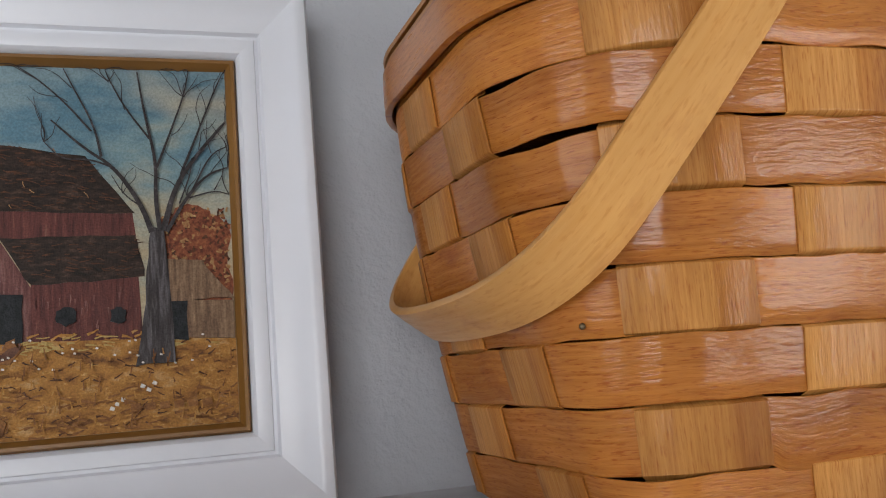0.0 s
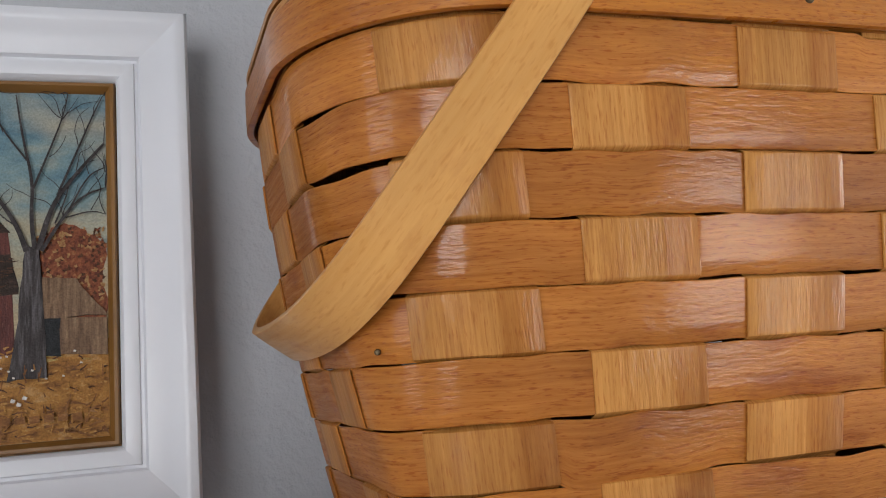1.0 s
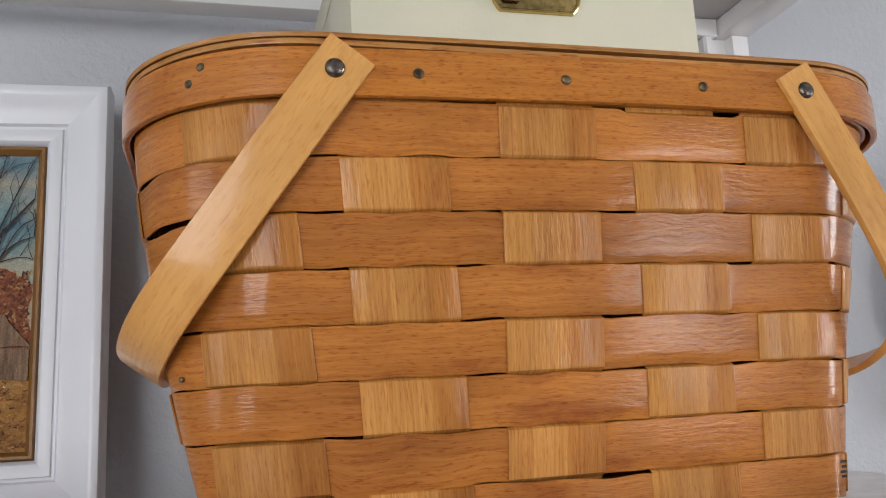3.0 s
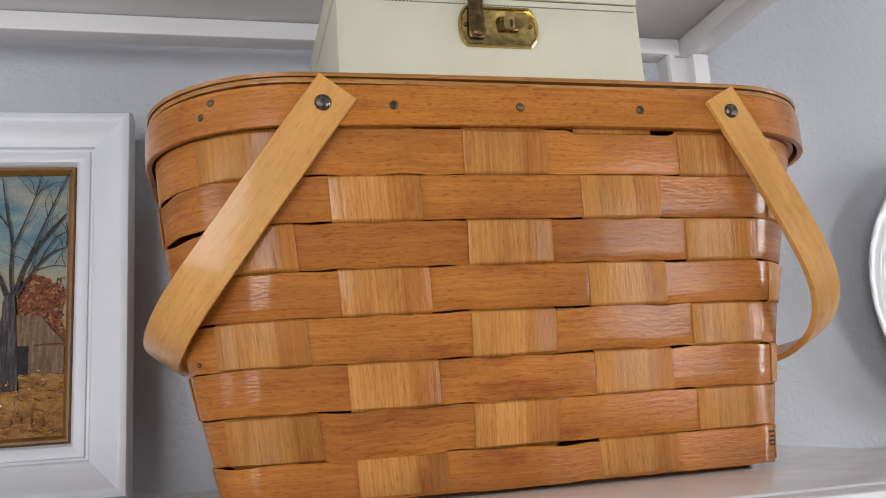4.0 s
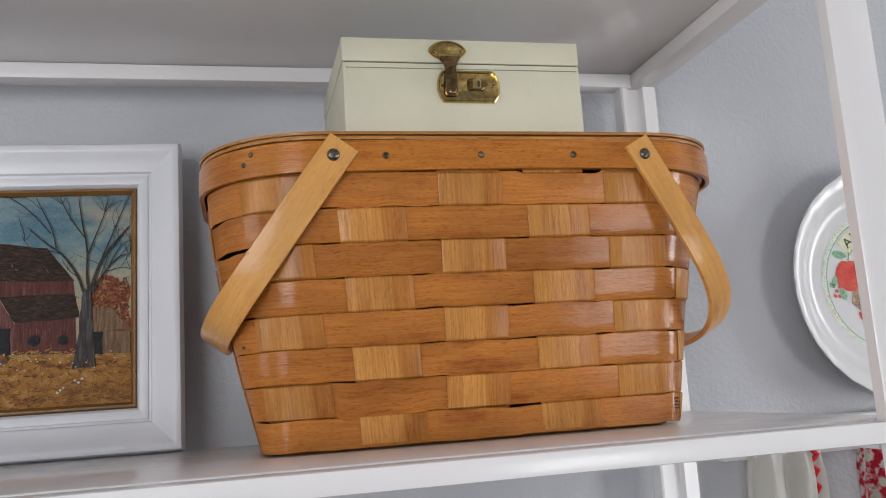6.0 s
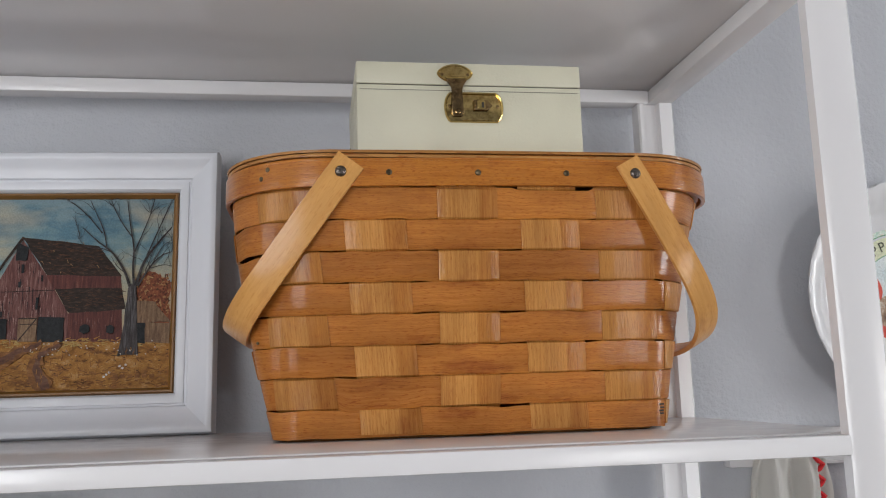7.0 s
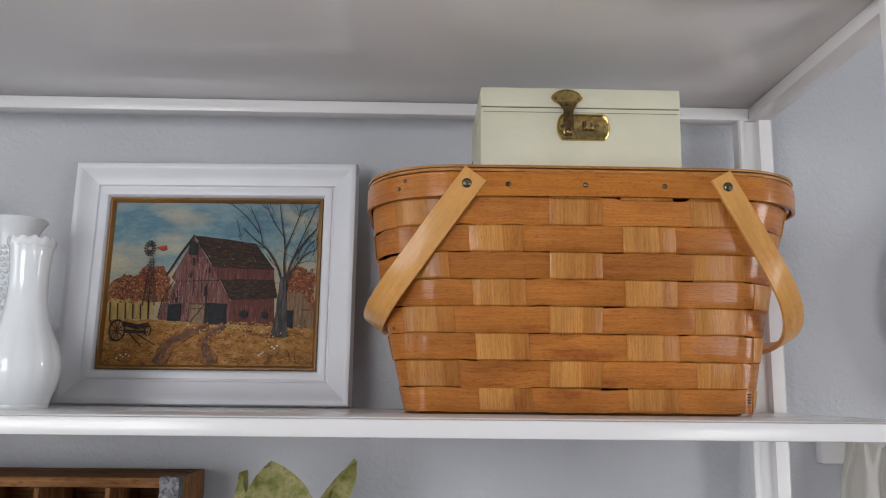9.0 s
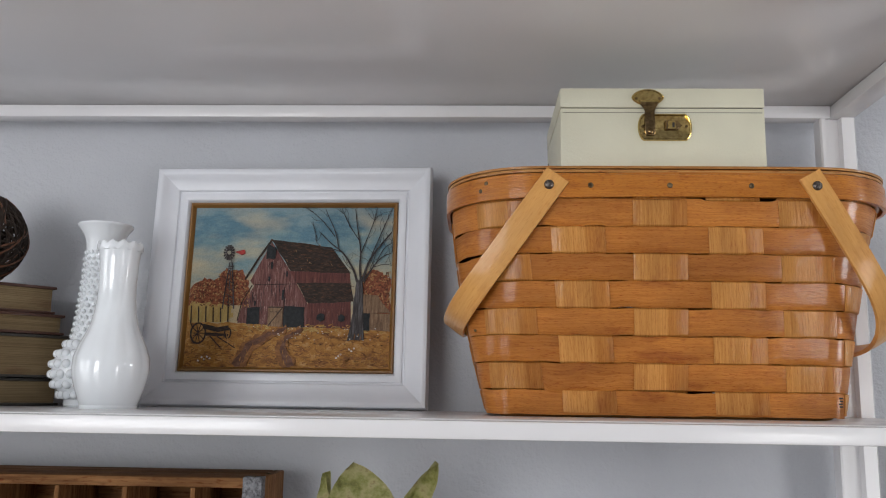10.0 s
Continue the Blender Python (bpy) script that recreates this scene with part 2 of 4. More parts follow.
def add_tube(bm, pts, radius, n=6, taper=1.0):
    pts = [Vector(p) for p in pts]
    ring0 = None
    for i, p in enumerate(pts):
        d = (pts[min(i + 1, len(pts) - 1)] - pts[max(i - 1, 0)]).normalized()
        a = d.orthogonal().normalized() if i == 0 else (a - d * a.dot(d)).normalized()
        b = d.cross(a)
        r = radius * (1 + (taper - 1) * i / (len(pts) - 1))
        ring = [bm.verts.new(p + r * (math.cos(2 * math.pi * k / n) * a + math.sin(2 * math.pi * k / n) * b)) for k in range(n)]
        if ring0:
            for k in range(n):
                bm.faces.new((ring0[k], ring0[(k + 1) % n], ring[(k + 1) % n], ring[k]))
        else:
            bm.faces.new(ring)
        ring0 = ring
    bm.faces.new(ring0)
    return bm


def slab(points, z0, z1):
    """A flat outline in x and z, from depth z0 to z1 along y."""
    bm = bmesh.new()
    a = [bm.verts.new((x, z0, z)) for x, z in points]
    b = [bm.verts.new((x, z1, z)) for x, z in points]
    bm.faces.new(a)
    bm.faces.new(b[::-1])
    n = len(points)
    for i in range(n):
        bm.faces.new((a[i], a[(i + 1) % n], b[(i + 1) % n], b[i]))
    return bm


def smoothstep(t):
    t = min(1.0, max(0.0, t))
    return t * t * (3 - 2 * t)


# ---- the room ----
def wall_boxes(bm, along, fixed0, fixed1, a0, a1, z1, openings):
    """A wall with openings right through it; along is x or y."""
    def put(p, q, s, t):
        if q - p > 1e-4 and t - s > 1e-4:
            add_box(bm, *((p, q, fixed0, fixed1) if along == "x" else (fixed0, fixed1, p, q)), s, t)
    cur = a0
    for o0, o1, s, t in openings:
        put(cur, o0, 0, z1)
        put(o0, o1, 0, s)
        put(o0, o1, t, z1)
        cur = o1
    put(cur, a1, 0, z1)
    return bm


X0, X1, Y0, Y1, Z1 = (ROOM[k] for k in ("x0", "x1", "y0", "y1", "z1"))
structure("floor", box(X0 - .1, X1 + .1, Y0 - .1, Y1 + .1, -0.1, 0), M_FLOOR, "brown wooden floor of the room", "floor")
structure("ceiling", box(X0 - .1, X1 + .1, Y0 - .1, Y1 + .1, Z1, Z1 + .1), M_CEIL, "plain white ceiling of the room", "ceiling")
structure("wall_north", wall_boxes(bmesh.new(), "x", Y1, Y1 + .1, X0 - .1, X1 + .1, Z1, []), M_WALL, "grey painted wall with a fine orange-peel texture", "wall")
# The first opening is made up, only to let the southwest fill in.
structure("wall_south", wall_boxes(bmesh.new(), "x", Y0 - .1, Y0, X0 - .1, X1 + .1, Z1, [(-1.8, -0.5, 0.97, 2.23), (1.82, 2.66, 0.3, 1.8)]), M_WALL, "grey painted wall with a tall window", "wall")
structure("wall_east", wall_boxes(bmesh.new(), "y", X1, X1 + .1, Y0, Y1, Z1, [(-0.66, -0.06, 1.08, 2.12)]), M_WALL, "grey painted side wall with a window", "wall")
structure("wall_west", wall_boxes(bmesh.new(), "y", X0 - .1, X0, Y0, Y1, Z1, [(-1.6, -0.2, 0.92, 2.18)]), M_WALL, "grey painted side wall with a window", "wall")


def window(name, centre, wide, high, turn):
    w = thing(name, Matrix.Translation(centre) @ pose(0, 0, 0, 0, 0, turn), "unseen white framed window with a daylight lamp behind it", "window", kind="structure")
    f = 0.05
    for nm, x0, x1, z0, z1 in (("jamb", -wide / 2, -wide / 2 + f, -high / 2, high / 2), ("jamb", wide / 2 - f, wide / 2, -high / 2, high / 2), ("window_head", -wide / 2 + f, wide / 2 - f, high / 2 - f, high / 2),
                               ("window_sill", -wide / 2 + f, wide / 2 - f, -high / 2, -high / 2 + f), ("mullion", -0.02, 0.02, -high / 2 + f, high / 2 - f), ("glazing_bar", -wide / 2 + f, -0.02, -0.015, 0.015), ("glazing_bar", 0.02, wide / 2 - f, -0.015, 0.015)):
        part(nm, box(x0, x1, -0.03, 0.03, z0, z1, bevel=0.004), M_TRIM, w, local=True)


window("window_1", (2.24, Y0 - 0.012, 1.05), 0.84, 1.5, 0)
# Made-up window around the added southwest fill lamp.
window("fill_window", (-1.15, Y0 - 0.012, 1.6), 1.3, 1.26, 0)
window("window_2", (X1 + 0.008, -0.36, 1.60), 0.6, 1.04, 90)
window("window_3", (X0 - 0.012, -0.9, 1.55), 1.4, 1.26, 90)


# ---- white shelf unit ----
SHELF, BACK, FRONT = 1.5445, 0.488, 0.138
unit = thing("shelf_unit", Matrix.Translation((-0.1, 0.31, 0)), "white enamelled open shelf unit standing against the grey wall", "shelf unit")


def post(x0, x1, y0, y1, groove, z0, z1):
    """A square post; the rear ones have a shallow groove down the face."""
    if groove:
        g0, g1 = x0 + 0.008, x0 + 0.024
        ring = [(x0, y0 + .002), (x0 + .002, y0), (g0 - .001, y0), (g0, y0 + .006), (g1, y0 + .006), (g1 + .001, y0 - .004), (x1 - .003, y0 - .004), (x1, y0), (x1, y1), (x0, y1)]
    else:
        b = 0.003
        ring = [(x0, y0 + .004), (x0 + .006, y0), (x1 - b, y0), (x1, y0 + b), (x1, y1 - b), (x1 - b, y1), (x0 + b, y1), (x0, y1 - b)]
    return capped(grid_mesh([[(x, y, z) for x, y in ring] for z in (z0, z1)], closed_v=True))


TIERS = (SHELF - 1.134, SHELF - 0.756, SHELF - 0.378, SHELF, SHELF + 0.3895)
for x0, x1, f0, f1 in ((0.557, 0.600, 0.566, 0.602), (-0.843, -0.800, -0.843, -0.806)):
    for z0, z1 in zip((0.0,) + TIERS, [t - 0.0222 for t in TIERS] + [2.34]):
        part("rear_post", post(x0, x1, 0.4755, BACK + .008, True, z0, z1), M_WHITE, unit)
    part("front_post", post(f0, f1, 0.1375, 0.1545, False, 0.0, 2.34), M_WHITE, unit)
for top in TIERS:
    part("shelf_panel", box(-0.842, 0.599, FRONT + .0218, 0.4970, top - .006, top, bevel=0.001), M_WHITE, unit)
    part("front_rail", box(-0.8055, 0.5655, FRONT, FRONT + .0215, top - (0.0160 if top == SHELF else 0.0115), top - .0012, bevel=0.0015), M_WHITE, unit)
    part("rear_rail", box(-0.8135, 0.5705, 0.4745, 0.4970, top - .022, top - .0062, bevel=0.001), M_WHITE, unit)
    for a, b in ((0.571, 0.599), (-0.842, -0.814)):
        part("side_rail", box(a, b, FRONT + .0218, 0.4970, top - .022, top - .0062, bevel=0.001), M_WHITE, unit)


# ---- woven basket ----
TOP, ROW0, PITCH = 1.7795, 1.7519, 0.02592
bask = thing("picnic_basket", Matrix.Translation((0.325, 0.37, SHELF)), "varnished orange-brown woven splint picnic basket with two swing handles", "basket")


def loop_at(z):
    """The outline of the basket at a height, by even steps of its length."""
    s = (TOP - z) / (TOP - SHELF)
    cx, cy = 0.3227 - 0.0215 * s, 0.371
    left, right = 0.2208 - 0.0634 * s + 0.0066 * math.sin(math.pi * s), 0.2238 - 0.0376 * s - 0.0025 * math.sin(math.pi * s)
    b, r = 0.127 - 0.036 * s - 0.004 * math.sin(math.pi * s), 0.088 - 0.068 * s
    bow = 0.004 + 0.008 * math.sin(math.pi * min(1, s * 1.1))
    pts = []
    for mx, my, t0, nx, ny in ((right - r, r - b, -90, right, b - r), (right - r, b - r, 0, r - left, b), (r - left, b - r, 90, -left, r - b), (r - left, r - b, 180, right - r, -b)):
        for k in range(25):
            th = radians(t0 + 90 * k / 24)
            pts.append((mx + r * math.cos(th), my + r * math.sin(th)))
        px, py = pts[-1]
        for k in range(1, 40):
            pts.append((px + (nx - px) * k / 40, py + (ny - py) * k / 40))
    p = np.array(pts)
    p[:, 1] += np.sign(p[:, 1]) * bow * np.clip(1 - (p[:, 0] / np.where(p[:, 0] < 0, left, right)) ** 2, 0, 1)
    start = int(np.argmin(np.abs(p[:, 0]) + (p[:, 1] > 0) * 9))
    p = np.roll(p, -start, axis=0)
    p = np.vstack([p, p[:1]])
    d = np.r_[0, np.cumsum(np.hypot(*np.diff(p, axis=0).T))]
    return cx, cy, p, d


LOOPS = {}


def on_basket(z, arc, out=0.0):
    """Places on the basket's wall at height z, arc metres from the front's middle, out metres proud of it."""
    key = round(z, 5)
    if key not in LOOPS:
        LOOPS[key] = loop_at(z)
    cx, cy, p, d = LOOPS[key]
    u = np.mod(arc - p[0, 0], d[-1])
    x, y = np.interp(u, d, p[:, 0]), np.interp(u, d, p[:, 1])
    e = 0.004
    tx = np.interp(np.mod(u + e, d[-1]), d, p[:, 0]) - np.interp(np.mod(u - e, d[-1]), d, p[:, 0])
    ty = np.interp(np.mod(u + e, d[-1]), d, p[:, 1]) - np.interp(np.mod(u - e, d[-1]), d, p[:, 1])
    ln = np.hypot(tx, ty)
    return np.stack([cx + x + out * ty / ln, cy + y - out * tx / ln, np.full_like(x, z)], axis=-1)


def girth(z):
    on_basket(z, np.array([0.0]))
    return LOOPS[round(z, 5)][3][-1]


def splint_arcs(z):
    """The middles of the 18 upright splints; the first seven are the near left corner and the front."""
    s = (TOP - z) / (TOP - SHELF)
    hi, lo = (-0.328, -0.285, -0.1765, -0.101, -0.019, 0.050, 0.118), (-0.270, -0.203, -0.129, -0.061, 0.006, 0.084, 0.152)
    g = [h + (l - h) * s for h, l in zip(hi, lo)]
    rest = girth(z) - (g[6] - g[0])
    return np.array(g + [g[6] + rest * k / 12 for k in range(1, 12)])


def splint_widths(z):
    arcs = splint_arcs(z)
    gaps = np.diff(np.r_[arcs, arcs[0] + girth(z)])
    return np.where(np.arange(18) < 2, 0.044, np.where(np.arange(18) < 7, 0.0513, np.minimum(0.046, 0.71 * gaps)))


def bell(x, middle, wide):
    return np.exp(-((x - middle) / wide) ** 2)


def ramped(x, x0, x1):
    t = np.clip((x - x0) / (x1 - x0), 0, 1)
    return t * t * (3 - 2 * t)


BAND_T, SPLINT_T = 0.0013, 0.0012
SECT = ((-0.5, -0.2), (-0.5, 0.25), (-0.485, 0.5), (-0.2, 0.56), (0.2, 0.56), (0.485, 0.5), (0.5, 0.25), (0.5, -0.2), (0.49, -0.5), (-0.49, -0.5))


def weave_band(row, n=620):
    """One level weaver: flat over a splint, dipping sharply where the next splint passes over it."""
    zc = ROW0 - PITCH * (row + 0.5)
    height = PITCH - 0.0005 - 0.0006 * random.random()
    ph = random.random() * 50
    frac = np.arange(n) / n
    wob = np.array([noise.noise((9 * math.cos(2 * math.pi * g), 9 * math.sin(2 * math.pi * g), ph)) for g in frac])
    pts = np.zeros((n, len(SECT), 3))
    for k, (v, t) in enumerate(SECT):
        z = max(zc + v * height, SHELF + 0.0024)
        per, arcs, wide = girth(z), splint_arcs(z), splint_widths(z)
        u = arcs[0] - 0.03 + frac * per
        over = [j for j in range(18) if (j + row) % 2 == 0]
        d = np.min([np.abs((u - arcs[j] + per / 2) % per - per / 2) - wide[j] / 2 for j in over], axis=0)
        f = 2 * ramped(d, -0.0075, -0.0004) - 1
        out = 0.0001 + 0.0007 * f + 0.0003 * wob
        drop = 0.0012 * wob
        if row == 0 and v > 0:
            drop = 0.0012 - 0.0022 * ramped(u, 0.022, 0.03) * (1 - ramped(u, 0.090, 0.097))
        if row == 7:
            out = out + 0.0028 * bell(u, 0.008, 0.030)
            if v > 0:
                drop = drop - 0.0015 * ramped(u, 0.0, 0.03) * (1 - ramped(u, 0.062, 0.068))
        if row == 6 and v < 0:
            drop = drop - 0.0026 * ramped(u, -0.110, -0.102) * (1 - ramped(u, -0.075, -0.03))
        if v > 0 and row in (1, 2):
            drop = drop - (0.0014, 0.0028)[row - 1] * bell(u, (-0.245, -0.215)[row - 1], 0.026)
        if row in (1, 5, 7):
            out = out + 0.0016 * bell(u, -0.2 + 0.006 * row, 0.022)
        q = on_basket(z, u, out + BAND_T * t)
        q[:, 2] = np.maximum(q[:, 2] + drop, SHELF + 0.0022)
        pts[:, k] = q
    step = girth(zc) / n
    return grid_mesh(pts.tolist(), True, True, lambda i, j: (i * step, SECT[j % len(SECT)][0] * height))


for row in range(8):
    part("weaver_band", weave_band(row), M_BAND, bask)


def weave_splint(j, n=400):
    z_hi, z_lo = TOP - 0.006, SHELF + 0.0045
    out = []
    lean = 0.0006 * random.uniform(-1, 1)
    for z in np.linspace(z_hi, z_lo, n):
        wide = float(splint_widths(z)[j])
        rr = (ROW0 - z) / PITCH - 0.5
        f = float(np.clip(8.0 * math.cos(math.pi * (j + rr)), -1, 1)) if z < ROW0 else -0.5
        vs = np.array([v for v, t in SECT]) * wide
        ts = np.array([t for v, t in SECT]) * SPLINT_T
        out.append(on_basket(float(z), splint_arcs(z)[j] + vs, 0.0021 * f + ts + lean * vs / wide).tolist())
    return capped(grid_mesh(out, False, True, lambda i, k: (i * 0.23 / n, SECT[k % len(SECT)][0] * 0.05)))


for j in range(18):
    part("upright_splint", weave_splint(j), M_SPLINT, bask, "paler splint with upright grain" if j == 0 else "")


def hoop(z0, z1, out, thick, n=300, wobble=0.0):
    per = girth(TOP)
    frac = np.arange(n) / n
    pts = np.zeros((n, len(SECT), 3))
    for k, (v, t) in enumerate(SECT):
        q = on_basket(TOP - 0.004, frac * per, out + t * thick)
        q[:, 2] = (z0 + z1) / 2 + v * (z1 - z0) + wobble * np.sin(frac * 2 * np.pi * 3 + 1)
        pts[:, k] = q
    return grid_mesh(pts.tolist(), True, True, lambda i, j: (i * per / n, SECT[j % len(SECT)][0] * (z1 - z0)))


part("outer_rim", hoop(ROW0 + 0.0007, TOP - 0.0050, 0.0034, 0.0036, wobble=0.0006), M_RIM, bask)
part("rim_reed", hoop(TOP - 0.0056, TOP - 0.0029, 0.0026, 0.0030, wobble=0.0007), M_RIM, bask)
part("inner_rim", hoop(ROW0 + 0.002, TOP + 0.002, -0.0030, 0.004), M_RIM, bask)
part("rim_reed", hoop(TOP - 0.0024, TOP + 0.0004, 0.0016, 0.0034, wobble=-0.0006), M_LID, bask)
lid_rows = [on_basket(TOP - 0.004, np.arange(160) / 160 * girth(TOP - 0.004), o).tolist() for o in (-0.006, 0.0040, 0.0044, -0.006)]
for row_, zz in zip(lid_rows, (TOP + 0.0022, TOP + 0.0016, TOP + 0.0038, TOP + 0.005)):
    for q_ in row_:
        q_[2] = zz
part("lid", capped(grid_mesh(lid_rows, False, True, lambda i, j: (j * 0.008, i * 0.006))), M_LID, bask)
base_rows = [on_basket(SHELF + 0.003, np.arange(160) / 160 * girth(SHELF + 0.003), o).tolist() for o in (-0.016, -0.012, -0.006, -0.008)]
for row_, zz in zip(base_rows, (SHELF, SHELF + 0.0006, SHELF + 0.004, SHELF + 0.0045)):
    for q_ in row_:
        q_[2] = zz
part("bottom_board", capped(grid_mesh(base_rows, False, True, lambda i, j: (j * 0.008, i * 0.006))), M_LID, bask)


def handle(pivot, down, reach, y0, y1, start, lean, bend, width=0.0222, thick=0.0042):
    """A bent hoop of flat wood, hung by its two ends; it lies in the plane of `down` and y."""
    d = Vector(down).normalized()
    across = d.cross(Vector((0, 1, 0)))
    if across.z < 0:
        across = -across
    mid, half = (y0 + y1) / 2, (y1 - y0) / 2 - lean
    path = [(y0 + lean * max(0.0, (k - 2) / 12) ** 2, -0.013 + (start + 0.013) * k / 14) for k in range(14)]
    for k in range(61):
        th = math.pi * k / 60
        c, s_ = math.cos(th), math.sin(th)
        path.append((mid - half * math.copysign(abs(c) ** bend, c), start + (reach - start) * abs(s_) ** bend))
    path += [(y1 - lean * max(0.0, 1 - k / 12) ** 2, start - (start + 0.013) * k / 14) for k in range(1, 15)]
    for _ in range(25):
        path = path[:1] + [((a[0] + 2 * b[0] + c[0]) / 4, (a[1] + 2 * b[1] + c[1]) / 4) for a, b, c in zip(path, path[1:], path[2:])] + path[-1:]
    rows, run = [], [0.0]
    for i, (y, v) in enumerate(path):
        ya, va = path[max(i - 1, 0)]
        yb, vb = path[min(i + 1, len(path) - 1)]
        t = Vector((yb - ya, vb - va)).normalized()
        out = (-t.y, t.x)
        if i:
            run.append(run[-1] + math.hypot(y - path[i - 1][0], v - path[i - 1][1]))
        c = Vector(pivot) + d * v + Vector((0, y - pivot[1], 0))
        nrm = Vector((0, out[0], 0)) + d * out[1]
        rows.append([tuple(c + across * (p * width) + nrm * (q * thick)) for p, q in SECT])
    return capped(grid_mesh(rows, False, True, lambda i, j: (run[i], SECT[j % len(SECT)][0] * width)))


def dome(place, r, high, normal=(0, -1, 0), n=16):
    bm = bmesh.new()
    ax = Vector(normal).normalized()
    a = ax.orthogonal().normalized()
    b = ax.cross(a)
    prev = None
    for rr, hh in ((r, -0.001), (r, 0.1 * high), (0.92 * r, 0.5 * high), (0.65 * r, 0.85 * high), (0.25 * r, high)):
        ring = [bm.verts.new(Vector(place) + ax * hh + rr * (a * math.cos(2 * math.pi * k / n) + b * math.sin(2 * math.pi * k / n))) for k in range(n)]
        if prev:
            for k in range(n):
                bm.faces.new((prev[k], prev[(k + 1) % n], ring[(k + 1) % n], ring[k]))
        prev = ring
    bm.faces.new(prev)
    return bm


for px, down, reach, start, lean, bend, wide, off in ((0.198, (-0.592, 0, -0.806), 0.158, 0.092, 0.018, 0.70, 0.0255, 0.0010), (0.451, (0.49, 0, -0.87), 0.171, 0.088, 0.004, 0.82, 0.0222, 0.0)):
    hd = part("swing_handle", handle((px + off, 0.2355, 1.764 - 0.7 * off), down, reach, 0.2355, 0.506, start, lean, bend, wide), M_HANDLE, bask, "pale bentwood swing handle folded down")
    part("rivet", dome((px, 0.2334, 1.764), 0.0047, 0.0022), M_RIVET, hd, "dark steel rivet")
for nx in (0.238, 0.313, 0.390):
    ny = on_basket(TOP - 0.004, np.array([nx - 0.3227]), 0.0053)[0][1]
    part("nail", dome((nx, ny, 1.7640), 0.0027, 0.0016), M_NAIL, bask, "old round nail head")
for nx, nz in ((0.133, 1.7625), (0.138, 1.7695)):
    cand = on_basket(TOP - 0.004, np.linspace(-0.26, -0.1, 200), 0.0052)
    c = cand[int(np.argmin(np.abs(cand[:, 0] - nx)))]
    part("nail", dome((c[0], c[1], nz), 0.0022, 0.0008, (-0.5, -0.85, 0)), M_NAIL, bask)
tack = on_basket(1.6275, np.array([-0.186]), 0.0030)[0]
part("tack", dome(tuple(tack), 0.0013, 0.0008, (-0.5, -0.85, 0), 10), M_NAIL, bask)
for k, (sx, sz, w) in enumerate(((0.4790, 1.566, 0.004), (0.4795, 1.5632, 0.003), (0.4785, 1.5605, 0.004), (0.4788, 1.5580, 0.003))):
    cand = on_basket(sz, np.linspace(0.05, 0.3, 300), 0.0022)
    c = cand[int(np.argmin(np.abs(cand[:, 0] - sx)))]
    part("ink_mark", box(c[0] - w / 2, c[0] + w / 2, c[1] - .0006, c[1] + .001, sz - .0007, sz + .0007), M_DARK, bask)


# ---- cream case on the basket ----
LIDTOP = TOP + 0.005
case = thing("train_case", Matrix.Translation((0.318, 0.35, LIDTOP)) @ pose(0, 0, 0, 0, 0, -0.6), "cream leatherette box with a brass latch standing on the basket", "box")
CX0, CX1, CY, CZ, CS = 0.2145, 0.4225, 0.283, 1.8792, 1.8580
part("case_body", box(CX0, CX1, CY, 0.44, LIDTOP, CS - 0.0003, bevel=0.0014), M_CREAM, case)
part("case_lid", box(CX0 - .0003, CX1 + .0003, CY - .0004, 0.4404, CS + 0.0003, CZ, bevel=0.0014), M_CREAM, case)
# Dark strip standing in for the shade between lid and body.
part("seam_gap", box(CX0 + .002, CX1 - .002, CY + .0012, 0.438, CS - 0.0004, CS + 0.0004), M_DARK, case)
stitch = bmesh.new()
for k in range(86):
    x = CX0 + 0.003 + k * 0.00236
    add_box(stitch, x, x + 0.0014, CY - .0003, CY + .001, CS - 0.0056, CS - 0.0049)
tagged(part("stitching", stitch, M_DARK, case, "row of small dark stitches"), kind="stuff")
for zz in (1.836, 1.8295):
    part("side_stud", dome((CX0 - .0002, 0.424, zz), 0.0016, 0.0008, (-1, 0, 0), 10), M_NAIL, case)


def rounded(cx, cz, w, h, r, n=8):
    pts = []
    for qx, qz, t0 in ((1, 1, 0), (-1, 1, 90), (-1, -1, 180), (1, -1, 270)):
        for k in range(n + 1):
            th = radians(t0 + 90 * k / n)
            pts.append((cx + qx * (w / 2 - r) + r * math.cos(th), cz + qz * (h / 2 - r) + r * math.sin(th)))
    return pts


def plate(pts, y0, thick, bevel=0.0005):
    bm = slab(pts, y0 - thick, y0)
    front = [e for e in bm.edges if all(abs(v.co.y - (y0 - thick)) < 1e-7 for v in e.verts)]
    bmesh.ops.bevel(bm, geom=front, offset=bevel, segments=2, affect="EDGES", profile=0.5)
    return bm


LX, LZ = 0.3205, 1.8368
def bulged(w, h, bulge, n=10):
    """A plate outline with straight top and bottom and curved ends."""
    right = [(LX + w / 2 - bulge + bulge * math.cos(radians(t)), LZ + h / 2 * math.sin(radians(t)) / math.sin(radians(68))) for t in np.linspace(-68, 68, n)]
    return right + [(2 * LX - x, z) for x, z in reversed(right)]


